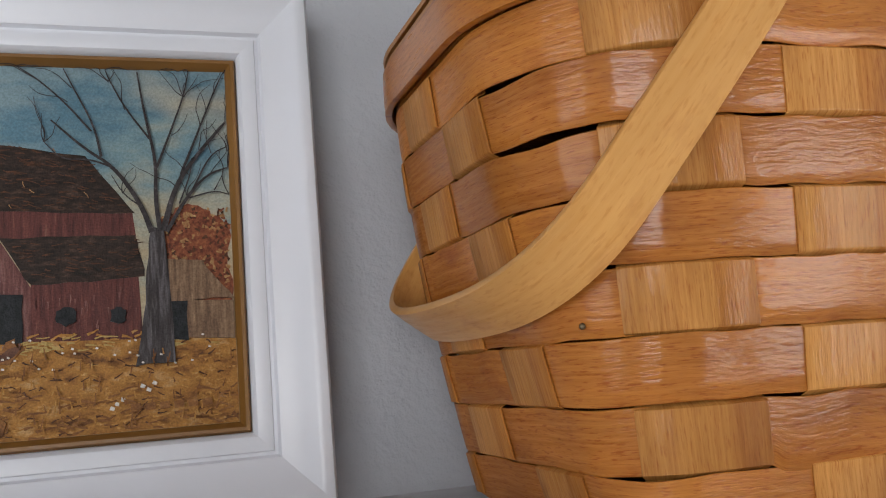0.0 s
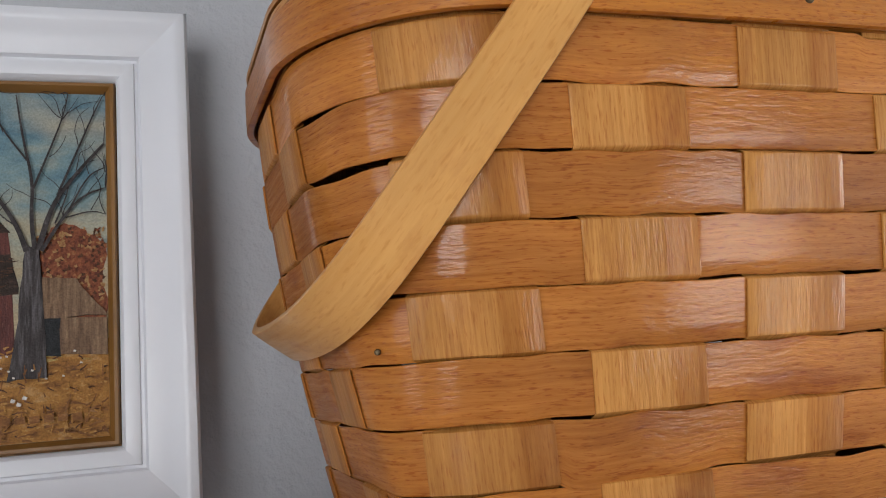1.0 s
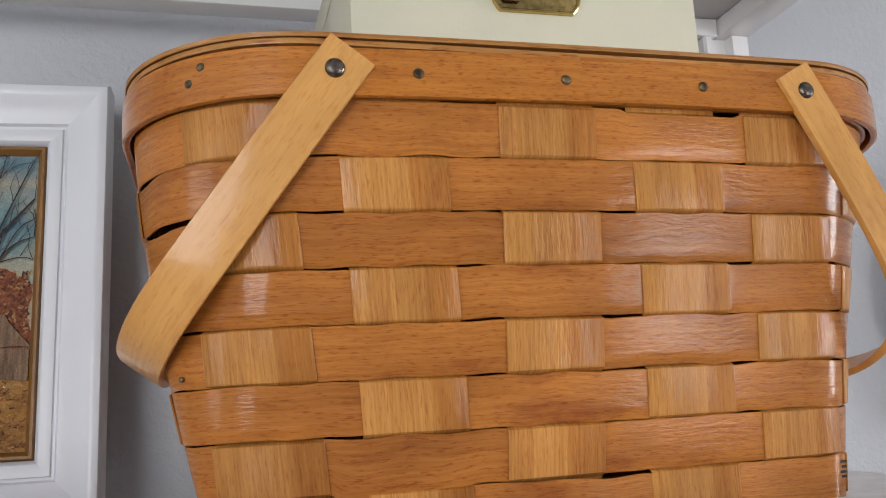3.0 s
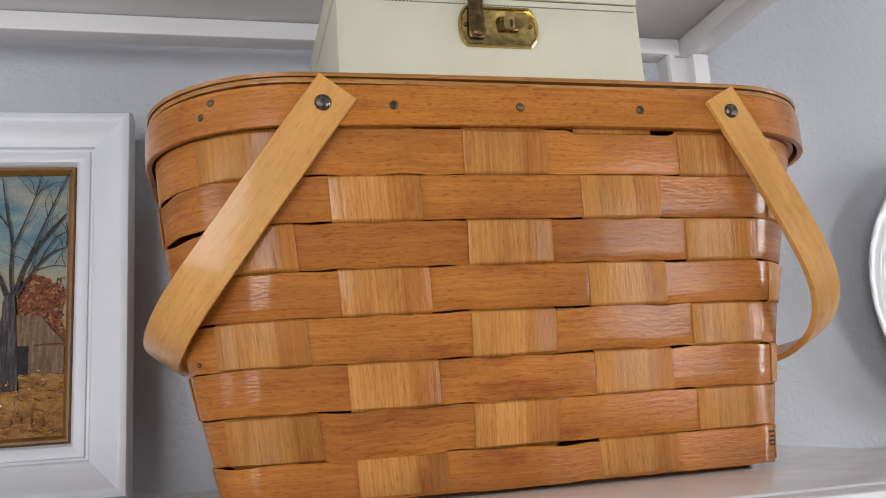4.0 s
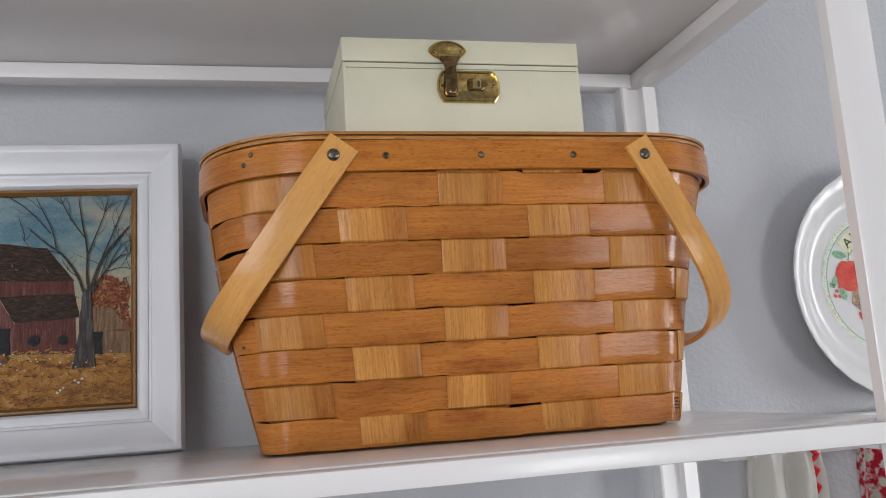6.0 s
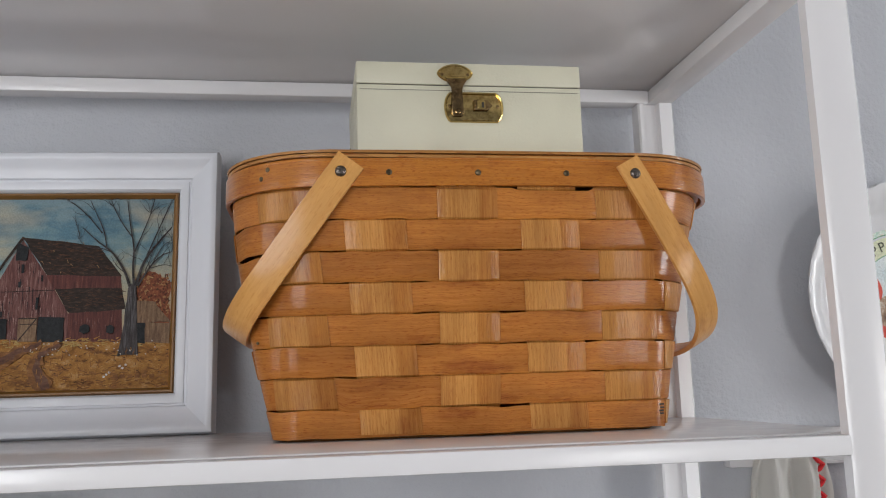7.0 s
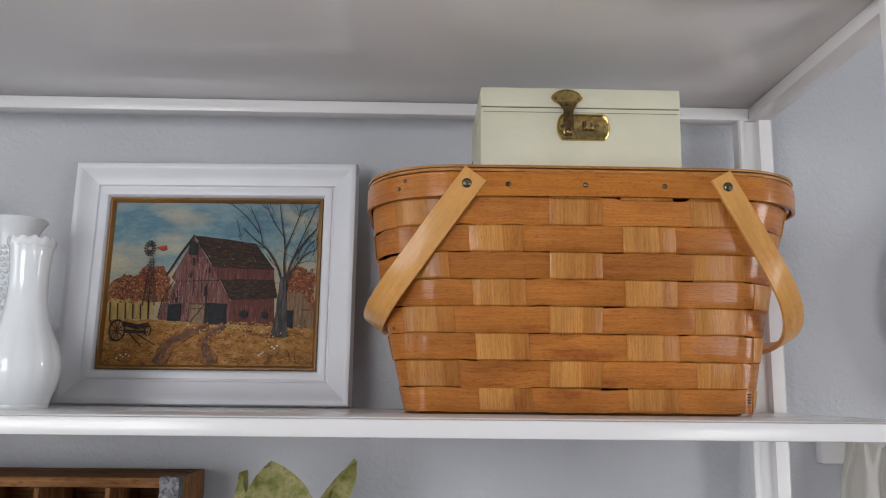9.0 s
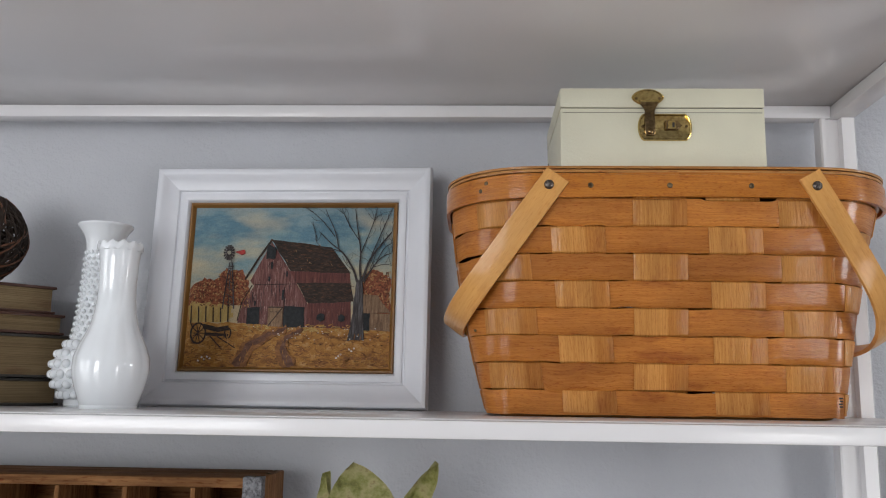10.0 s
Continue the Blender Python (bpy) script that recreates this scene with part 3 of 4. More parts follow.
lp = part("lock_plate", plate(bulged(0.0545, 0.0282, 0.0085), CY, 0.0014), M_BRASS_DULL, case, "aged brass lock plate")
ring_ = bulged(0.0527, 0.0264, 0.0080)
part("plate_rim", add_tube(bmesh.new(), [(x, CY - .0016, z) for x, z in ring_ + ring_[:1]], 0.0011, 6), M_BRASS, lp)
for side in (-1, 1):
    part("lock_screw", dome((LX + side * 0.0222, CY - .0014, LZ + 0.001), 0.0016, 0.0008), M_BRASS_DARK, lp)
kx, kz = LX + 0.0085, LZ + 0.0015
part("keyhole_block", plate([(kx - .0085, kz - .005), (kx + .004, kz - .005), (kx + .0085, kz), (kx + .004, kz + .005), (kx - .0085, kz + .005)], CY - .0014, 0.0032, 0.0012), M_BRASS_DARK, lp)
part("keyhole_collar", plate(rounded(kx - 0.002, kz, 0.0075, 0.0085, 0.0012, 4), CY - .0046, 0.0004, 0.0002), M_BRASS, lp)
# No hole is cut: a dark plate stands for the shade inside.
part("keyhole", plate(rounded(kx - 0.0005, kz, 0.0022, 0.0052, 0.0009, 4), CY - .0050, 0.0003, 0.0001), M_DARK, lp)
TX = LX - 0.0165
lens = [(TX + 0.0165 * math.cos(t), 1.8685 + 0.0086 * math.sin(t) * abs(math.sin(t)) ** 0.35) for t in np.linspace(0, 2 * math.pi, 40, endpoint=False)]
ov = part("latch_plate", plate(lens, CY - .0004, 0.0016, 0.0006), M_BRASS_DULL, case, "oval brass latch plate")
part("latch_rim", add_tube(bmesh.new(), [(TX + (x - TX) * 0.95, CY - .002, 1.8685 + (z - 1.8685) * 0.94) for x, z in lens + lens[:1]], 0.0009, 6), M_BRASS, ov)
for side in (-1, 1):
    part("latch_screw", dome((TX + side * 0.0118, CY - .002, 1.8675), 0.0014, 0.0008), M_BRASS_DARK, ov)
part("hinge_barrel", add_tube(bmesh.new(), [(TX - .0088, CY - .003, 1.8635), (TX + .0100, CY - .003, 1.8635)], 0.0019, 10), M_BRASS, ov)
hasp = [(TX - .0085, 1.8632), (TX + .0100, 1.8632), (TX + .0095, 1.8600), (TX + .0062, 1.8560), (TX + .0052, 1.8515), (TX + .0060, 1.8470), (TX + .0068, 1.8300), (TX + .0052, 1.8276), (TX - .0030, 1.8276), (TX - .0046, 1.8300), (TX - .0040, 1.8470), (TX - .0034, 1.8515), (TX - .0046, 1.8560), (TX - .0080, 1.8600)]
part("hasp", plate(hasp, CY - .0030, 0.0016, 0.0005), M_BRASS_DARK, ov, "tarnished brass hasp")
part("hasp_knob", dome((TX + .0012, CY - .0046, 1.8315), 0.0030, 0.0014), M_BRASS_DARK, ov)


# ---- framed barn painting ----
FW, FH = 0.3595, 0.3060
pic = thing("framed_painting", Matrix.Translation((-0.1085, 0.4805, SHELF + 0.0016)) @ pose(0, 0, 0, -3.5, 0, -2.0), "oil painting of a red barn in a wide white frame", "painting")
PROFILE = ((0, 0.0), (0, -0.020), (0.0018, -0.0232), (0.0055, -0.0240), (0.0090, -0.0225), (0.0130, -0.0200), (0.0200, -0.0172), (0.0285, -0.0158), (0.0300, -0.0132), (0.0318, -0.0130), (0.0325, -0.0148), (0.0350, -0.0150), (0.0405, -0.0138), (0.0428, -0.0110), (0.0435, 0.0))
GILT = ((0.0436, 0.0), (0.0436, -0.0095), (0.0446, -0.0112), (0.0464, -0.0112), (0.0476, -0.0090), (0.0494, -0.0068), (0.0496, 0.0))


def frame_side(side, prof, yb=0.022):
    """One mitred side of a frame, from its moulding."""
    rows = []
    for end in (-1, 1):
        row = []
        for w, h in prof:
            x, z = {"top": (end * (FW / 2 - w), FH - w), "bottom": (-end * (FW / 2 - w), w), "left": (-FW / 2 + w, FH / 2 + end * (FH / 2 - w)), "right": (FW / 2 - w, FH / 2 - end * (FH / 2 - w))}[side]
            row.append((x, yb + h, z))
        rows.append(row)
    return capped(grid_mesh(rows, False, True))


for sd in ("top", "bottom", "left", "right"):
    part("frame_side", frame_side(sd, PROFILE), M_FRAME, pic, local=True)
    part("gilt_fillet", frame_side(sd, GILT), M_GOLD, pic, "worn gilt inner fillet", local=True)
part("backing_board", box(-FW / 2 + .03, FW / 2 - .03, 0.0195, 0.0235, 0.03, FH - .03), M_LID, pic, local=True)
prop = add_box(bmesh.new(), -0.03, 0.03, 0.0, 0.003, 0.0, 0.17, m=Matrix.Translation((0, 0.057, 0.0036)) @ pose(0, 0, 0, 9.0, 0, 0))
part("easel_leg", prop, M_LID, pic, local=True)
PW, PH, PZ = FW - 0.0992, FH - 0.0992, 0.0496


def at_canvas(x, y):
    """A place on the canvas; x runs 0 to 600 and y 0 to 480 down from its top."""
    return (-PW / 2 + PW * x / 600.0, PZ + PH * (1 - y / 480.0))


LAYER = [0.0]


def daub(name, pts, material, parent=None, label=""):
    LAYER[0] += 0.00006
    y = 0.0170 - LAYER[0]
    return part(name, slab([at_canvas(*p) for p in pts], y, 0.0172), material, parent or canvas, label, local=True, smooth=False)


def stroke_points(path, w0, w1):
    a, b = [], []
    for i, (x, y) in enumerate(path):
        xa, ya = path[max(i - 1, 0)]
        xb, yb = path[min(i + 1, len(path) - 1)]
        ln = math.hypot(xb - xa, yb - ya) or 1
        w = (w0 + (w1 - w0) * i / (len(path) - 1)) / 2
        nx, ny = -(yb - ya) / ln * w, (xb - xa) / ln * w
        a.append((x + nx, y + ny))
        b.append((x - nx, y - ny))
    return a + b[::-1]


def strokes(name, lines, material, parent, label=""):
    LAYER[0] += 0.00006
    y = 0.0170 - LAYER[0]
    bm = bmesh.new()
    for path, w0, w1 in lines:
        pts = [at_canvas(*p) for p in stroke_points(path, w0, w1)]
        n = len(path)
        vs = [bm.verts.new((px, y, pz)) for px, pz in pts]
        for i in range(n - 1):
            bm.faces.new((vs[i], vs[i + 1], vs[2 * n - 2 - i], vs[2 * n - 1 - i]))
    ob = part(name, bm, material, parent, label, local=True, smooth=False)
    return tagged(ob, kind="stuff") if len(lines) > 4 else ob


def mat_sky():
    m, nt, b = mat_new("painted_sky")
    tc = coords(nt, "Object", (1, 1, 1))
    sep = nt.nodes.new("ShaderNodeSeparateXYZ")
    nt.links.new(tc.outputs[0], sep.inputs[0])
    h = maths(nt, "DIVIDE", maths(nt, "SUBTRACT", sep.outputs[2], PZ), PH)
    warm = noise_of(nt, coords(nt, "Object", (16, 1, 42)), 1.0, 4, 0.6)
    hh = maths(nt, "ADD", h, maths(nt, "MULTIPLY", maths(nt, "SUBTRACT", warm, 0.5), 0.9))
    col = ramp(nt, hh, [(0.40, (0.46, 0.36, 0.22)), (0.56, (0.38, 0.38, 0.30)), (0.72, (0.20, 0.30, 0.32)), (0.86, (0.10, 0.20, 0.26)), (0.99, (0.20, 0.29, 0.32))])
    cloud = noise_of(nt, coords(nt, "Object", (9, 1, 24)), 1.0, 3, 0.45)
    col = mixed(nt, ramp(nt, cloud, [(0.50, (0, 0, 0)), (0.68, (0.85, 0.85, 0.85))]), col, (0.52, 0.44, 0.30))
    fine = noise_of(nt, coords(nt, "Object", (900, 900, 900)), 1.0, 3, 0.6)
    col = mixed(nt, 1.0, col, ramp(nt, fine, [(0.3, (0.74, 0.74, 0.74)), (0.65, (1.06, 1.06, 1.06))]), "MULTIPLY")
    nt.links.new(col, b.inputs["Base Color"])
    b.inputs["Roughness"].default_value = 0.55
    b.inputs["Specular IOR Level"].default_value = 0.18
    bumped(nt, b, fine, 0.4, 0.0006)
    return m


P_GRASS = daubed("painted_grass", [(0.30, (0.08, 0.030, 0.012)), (0.42, (0.26, 0.115, 0.026)), (0.56, (0.36, 0.170, 0.038)), (0.72, (0.48, 0.30, 0.13))], (70, 70, 130))
P_FIELD = daubed("painted_field", [(0.3, (0.30, 0.18, 0.045)), (0.7, (0.45, 0.33, 0.12))], (200, 200, 60))
P_RUST = daubed("painted_foliage", [(0.3, (0.05, 0.016, 0.01)), (0.45, (0.16, 0.045, 0.022)), (0.6, (0.26, 0.085, 0.035)), (0.75, (0.33, 0.20, 0.09))], (340, 340, 340))
P_BARN = daubed("painted_barn", [(0.28, (0.045, 0.015, 0.014)), (0.5, (0.125, 0.048, 0.042)), (0.72, (0.24, 0.13, 0.11))], (420, 420, 40))
P_BARN_DARK = daubed("painted_barn_shade", [(0.3, (0.045, 0.014, 0.013)), (0.6, (0.12, 0.038, 0.030)), (0.78, (0.20, 0.10, 0.075))], (420, 420, 40))
P_ROOF = daubed("painted_roof", [(0.3, (0.008, 0.006, 0.005)), (0.55, (0.030, 0.018, 0.013)), (0.75, (0.10, 0.055, 0.033))], (150, 150, 420))
P_BLACK = daubed("painted_dark", [(0.3, (0.005, 0.006, 0.007)), (0.7, (0.022, 0.024, 0.026))])
P_TAN = daubed("painted_boards", [(0.3, (0.09, 0.05, 0.03)), (0.6, (0.21, 0.13, 0.075)), (0.75, (0.29, 0.20, 0.12))], (500, 500, 50))
P_BARK = daubed("painted_bark", [(0.3, (0.014, 0.011, 0.010)), (0.5, (0.045, 0.038, 0.038)), (0.7, (0.13, 0.12, 0.125))], (520, 520, 50))
P_TRACK = daubed("painted_track", [(0.3, (0.10, 0.036, 0.010)), (0.6, (0.24, 0.105, 0.032)), (0.75, (0.33, 0.18, 0.075))], (110, 110, 240))
P_WHITE = daubed("painted_flowers", [(0.3, (0.45, 0.42, 0.36)), (0.7, (0.68, 0.65, 0.60))])
P_RED = daubed("painted_vane", [(0.3, (0.25, 0.02, 0.02)), (0.7, (0.42, 0.06, 0.05))])
canvas = part("canvas", box(-PW / 2 - .002, PW / 2 + .002, 0.0170, 0.0192, PZ - .002, PZ + PH + .002), mat_sky(), pic, "oil-painted canvas", local=True, smooth=False)
rnd = random.Random(7)


def ragged(points, rough=5.0, steps=6):
    """An outline with uneven, brushed edges."""
    out = []
    for i, (x, y) in enumerate(points):
        xb, yb = points[(i + 1) % len(points)]
        for k in range(steps):
            t = k / steps
            out.append((min(600, max(0, x + (xb - x) * t + rnd.uniform(-rough, rough))), min(480, max(0, y + (yb - y) * t + rnd.uniform(-rough, rough)))))
    return out


daub("painted_meadow", [(0, 300)] + [(k * 30, 352 + rnd.uniform(-5, 5)) for k in range(1, 20)] + [(600, 350), (600, 480), (0, 480)], P_GRASS)
daub("painted_tree_clump", ragged([(0, 250), (40, 218), (75, 222), (105, 190), (150, 190), (178, 235), (185, 300), (0, 300)], 5), P_RUST)
daub("painted_tree_clump", ragged([(515, 205), (545, 192), (575, 200), (598, 215), (598, 330), (515, 320)], 5), P_RUST)
daub("painted_field", ragged([(2, 288), (60, 292), (130, 300), (135, 335), (100, 352), (2, 350)], 4), P_FIELD)
daub("barn_gable", [(238, 105), (300, 197), (320, 232), (356, 294), (356, 362), (150, 350), (160, 296), (193, 240), (180, 225)], P_BARN)
daub("barn_side", [(356, 290), (482, 284), (486, 366), (356, 362)], P_BARN_DARK)
daub("barn_clerestory", [(298, 195), (476, 198), (480, 232), (318, 232)], P_BARN_DARK)
daub("barn_roof", ragged([(236, 98), (420, 122), (478, 200), (300, 196)], 1.5), P_ROOF)
daub("barn_lean_to_roof", ragged([(318, 230), (480, 230), (490, 286), (356, 292)], 1.5), P_ROOF)
P_PINK = daubed("painted_weathering", [(0.3, (0.16, 0.07, 0.06)), (0.7, (0.34, 0.22, 0.19))])
P_DAPPLE = daubed("painted_leaf_light", [(0.3, (0.24, 0.10, 0.035)), (0.7, (0.42, 0.26, 0.11))])
P_OCHRE = daubed("painted_straw", [(0.3, (0.26, 0.110, 0.022)), (0.55, (0.40, 0.200, 0.048)), (0.75, (0.50, 0.32, 0.13))])
P_UMBER = daubed("painted_umber", [(0.3, (0.035, 0.016, 0.009)), (0.7, (0.11, 0.045, 0.02))])


def dabs(name, n, x0, x1, y0, y1, ln, w, ang, spread, material, inside=None):
    """Many short brush strokes within a stretch of the canvas."""
    lines = []
    while len(lines) < n:
        x, y = rnd.uniform(x0, x1), rnd.uniform(y0, y1)
        if inside and not inside(x, y):
            continue
        a, l_ = ang + rnd.uniform(-spread, spread), ln * rnd.uniform(0.5, 1.3)
        q = (min(599, max(1, x + l_ * math.cos(a))), min(479, max(1, y + l_ * math.sin(a))))
        lines.append(([(x, y), ((x + q[0]) / 2 + rnd.uniform(-1, 1), (y + q[1]) / 2 + rnd.uniform(-1, 1)), q], w * rnd.uniform(0.6, 1.2), w * 0.4))
    return strokes(name, lines, material, canvas)


def left_wood(x, y):
    return y > 300 - 112 * math.exp(-((x - 120) / 62) ** 2) - 60 * math.exp(-((x - 20) / 45) ** 2)


for mt, n in ((P_UMBER, 130), (P_RUST, 120), (P_DAPPLE, 150)):
    dabs("leaf_brushwork", n, 1, 186, 186, 300, 6, 4.5, 0, 3.1, mt, left_wood)
    dabs("leaf_brushwork", n // 2, 512, 598, 196, 300, 6, 4.5, 0, 3.1, mt)
dabs("gable_weathering", 90, 165, 350, 160, 352, 22, 2.2, 1.57, 0.05, P_PINK, lambda x, y: abs(x - 250) < (y - 105) * 0.44 and abs(x - 250) < 98)
dabs("gable_weathering", 36, 165, 350, 170, 352, 26, 2.0, 1.57, 0.05, P_BLACK, lambda x, y: abs(x - 250) < (y - 115) * 0.42 and abs(x - 250) < 98)
dabs("side_weathering", 30, 360, 482, 292, 346, 12, 2.0, 1.57, 0.08, P_BARN)
dabs("roof_brushwork", 120, 250, 470, 108, 194, 12, 2.2, 0.12, 0.3, P_UMBER, lambda x, y: 240 + (y - 100) * 0.64 < x < 412 + (y - 120) * 0.7)
dabs("roof_brushwork", 60, 335, 480, 236, 284, 12, 2.2, 0.05, 0.3, P_UMBER, lambda x, y: x > 320 + (y - 230) * 0.62)
dabs("roof_brushwork", 8, 260, 460, 112, 190, 8, 1.6, 1.0, 0.3, P_DAPPLE, lambda x, y: 245 + (y - 100) * 0.64 < x < 405 + (y - 120) * 0.7)
dabs("meadow_brushwork", 420, 2, 596, 356, 478, 15, 3.2, 0.0, 0.5, P_OCHRE)
dabs("meadow_brushwork", 360, 2, 596, 356, 478, 13, 3.4, 0.0, 0.6, P_GRASS)
dabs("meadow_brushwork", 170, 2, 596, 365, 478, 10, 2.4, 0.0, 0.8, P_UMBER)
dabs("meadow_brushwork", 70, 120, 596, 358, 378, 14, 3.0, 0.0, 0.3, P_FIELD)
dabs("meadow_brushwork", 150, 2, 596, 430, 479, 16, 4.0, 0.0, 0.5, P_TRACK)
strokes("barn_eaves", [([(240, 98), (200, 160), (165, 222)], 7, 6), ([(188, 238), (160, 290), (150, 345)], 3, 3), ([(195, 237), (320, 234)], 2, 2)], P_ROOF, canvas)
for pts in ([(178, 305), (214, 304), (214, 354), (177, 354)], [(287, 300), (347, 303), (347, 363), (287, 363)], [(226, 112), (252, 124), (251, 158), (225, 158)], [(385, 325), (398, 320), (408, 326), (408, 340), (396, 346), (385, 340)], [(448, 327), (458, 323), (466, 328), (466, 342), (456, 346), (448, 341)]):
    daub("barn_opening", ragged(pts, 1.0, 3), P_BLACK)
strokes("barn_slits", [([(243, 168), (243, 190)], 7, 6), ([(238, 212), (238, 226)], 7, 6), ([(282, 252), (281, 282)], 6, 6), ([(200, 285), (200, 300)], 5, 5), ([(290, 196), (290, 212)], 5, 5)], P_BLACK, canvas)
daub("barn_door", [(241, 302), (284, 302), (284, 361), (241, 360)], P_TAN)
strokes("door_brace", [([(241, 304), (284, 304)], 3, 3), ([(244, 358), (282, 306)], 3, 3), ([(245, 318), (283, 318)], 2, 2)], P_ROOF, canvas)
daub("shed_roof", ragged([(515, 262), (560, 268), (599, 318), (520, 320)], 2), P_TAN)
daub("shed_wall", [(510, 318), (599, 322), (599, 372), (510, 366)], P_TAN)
daub("barn_opening", ragged([(506, 318), (540, 320), (540, 370), (506, 368)], 1.5, 3), P_BLACK)
P_RUT = daubed("painted_rut", [(0.3, (0.05, 0.020, 0.012)), (0.55, (0.125, 0.056, 0.034)), (0.75, (0.22, 0.14, 0.095))], (90, 90, 200))
for path, w0, w1, side_ in (([(300, 366), (240, 388), (190, 420), (160, 478)], 14, 40, -1), ([(345, 368), (300, 392), (285, 425), (310, 478)], 12, 38, 1)):
    daub("farm_track", ragged(stroke_points(path, w0 * 1.25, w1 * 1.25), 5, 5), P_TRACK)
    daub("track_rut", ragged(stroke_points([(x + 0.012 * (y - 360) ** 1.3 * side_, y) for x, y in path], w0 * 0.6, w1 * 0.55), 4, 5), P_RUT)
daub("tree_trunk", ragged([(498, 222), (516, 222), (519, 300), (526, 398), (478, 400), (490, 320)], 1.5, 5), P_BARK)
limbs = [([(500, 228), (488, 190), (455, 140), (420, 112), (380, 75)], 13, 3), ([(510, 226), (505, 180), (510, 130), (492, 70), (486, 5)], 11, 3), ([(514, 226), (530, 165), (562, 115), (598, 75)], 14, 5), ([(518, 228), (545, 180), (575, 150), (599, 140)], 9, 3)]
limbs += [([(455, 140), (428, 128), (390, 132), (372, 105)], 5, 2), ([(440, 125), (432, 80), (405, 30), (395, 3)], 6, 2), ([(428, 90), (400, 50), (362, 18), (340, 2)], 5, 2), ([(508, 140), (528, 95), (545, 40), (552, 3)], 6, 2), ([(538, 150), (565, 80), (585, 35), (596, 6)], 6, 2), ([(500, 100), (470, 60), (450, 20), (446, 3)], 5, 2), ([(490, 195), (465, 175), (452, 150)], 4, 1.5), ([(553, 170), (578, 120), (599, 110)], 5, 2), ([(535, 190), (548, 150), (552, 128)], 4, 2), ([(548, 182), (580, 172), (599, 178)], 4, 2)]
for k in range(46):
    base, w0, w1 = limbs[rnd.randrange(14)]
    x, y = base[rnd.randrange(1, len(base))]
    ang = rnd.uniform(-2.6, -0.5)
    line = [(x, y)]
    for s in range(rnd.randrange(3, 6)):
        ang += rnd.uniform(-0.45, 0.45)
        x, y = min(599, x + 13 * math.cos(ang)), max(1, y + 13 * math.sin(ang))
        line.append((x, y))
    limbs.append((line, 2.4, 1.0))
P_LIMB = daubed("painted_branch", [(0.3, (0.014, 0.012, 0.012)), (0.6, (0.05, 0.042, 0.042)), (0.75, (0.13, 0.12, 0.13))])


def bent(line, times=2):
    """Rounds a branch's corners and lets it waver."""
    line = [line[0]] + [(x + rnd.uniform(-3, 3), y + rnd.uniform(-3, 3)) for x, y in line[1:-1]] + [line[-1]]
    for _ in range(times):
        cut = [line[0]]
        for (xa, ya), (xb, yb) in zip(line, line[1:]):
            cut += [(xa * 0.75 + xb * 0.25, ya * 0.75 + yb * 0.25), (xa * 0.25 + xb * 0.75, ya * 0.25 + yb * 0.75)]
        line = cut + [line[-1]]
    return line


strokes("branch_work", [(bent(a_), 0.60 * b_, 0.55 * c_) for a_, b_, c_ in limbs], P_LIMB, canvas, "bare painted branches")
mill = [([(116, 170), (104, 310)], 3, 4), ([(124, 170), (138, 310)], 3, 4), ([(120, 150), (121, 310)], 2, 2), ([(112, 182), (130, 182)], 3, 3)]
mill += [([(112 + 0, 200 + 22 * k), (128 + 2 * k, 212 + 22 * k)], 2, 2) for k in range(5)]
mill += [([(112 + 6 * math.cos(t), 140 + 6 * math.sin(t)), (112 + 17 * math.cos(t), 140 + 24 * math.sin(t))], 3, 7) for t in [2 * math.pi * k / 14 for k in range(14)]]
strokes("windmill", mill, P_BARK, canvas, "painted windmill")
daub("windmill_vane", [(130, 138), (142, 134), (158, 131), (160, 142), (150, 147), (140, 142)], P_RED)
wagon = [([(38 + 22 * math.cos(t), 383 + 30 * math.sin(t)) for t in [2 * math.pi * k / 20 for k in range(21)]], 5, 5), ([(126 + 9 * math.cos(t), 382 + 15 * math.sin(t)) for t in [2 * math.pi * k / 14 for k in range(15)]], 4, 4)]
wagon += [([(38, 383), (38 + 20 * math.cos(t), 383 + 28 * math.sin(t))], 3, 2) for t in [2 * math.pi * k / 10 for k in range(10)]]
wagon += [([(52, 362), (95, 372), (128, 366)], 14, 14), ([(60, 385), (128, 388)], 10, 8), ([(95, 392), (150, 425)], 4, 3), ([(75, 392), (112, 430)], 4, 3), ([(22, 370), (10, 345)], 4, 3)]
wagon += [([(14 + 22 * k, 350), (11 + 22 * k, 300 + rnd.uniform(-6, 8))], 4, 4) for k in range(6)]
strokes("hay_wagon", wagon, P_ROOF, canvas, "painted broken wagon")
blooms = [([(x, y), (x + 5, y + 2)], 5, 4) for x, y in ((52, 452), (60, 458), (68, 450), (76, 455), (42, 462), (482, 425), (489, 430), (496, 422), (452, 445), (458, 440), (446, 450))]
blooms += [([(x, y), (x + 3, y + 1)], 2.5, 2) for x, y in [(rnd.uniform(180, 590), rnd.uniform(360, 400)) for k in range(34)]]
strokes("painted_flowers", blooms, P_WHITE, canvas)
tufts = [([(x, y), (x + rnd.uniform(-4, 4), y - rnd.uniform(6, 15))], 2.2, 1) for x, y in [(rnd.uniform(5, 595), rnd.uniform(385, 478)) for k in range(150)]]
strokes("grass_brushwork", tufts[:110], P_TRACK, canvas)
strokes("grass_brushwork", tufts[110:], P_OCHRE, canvas)
strokes("signature", [([(470 + 17 * k, 452), (482 + 17 * k, 451)], 9, 9) for k in range(6)], P_TRACK, canvas)


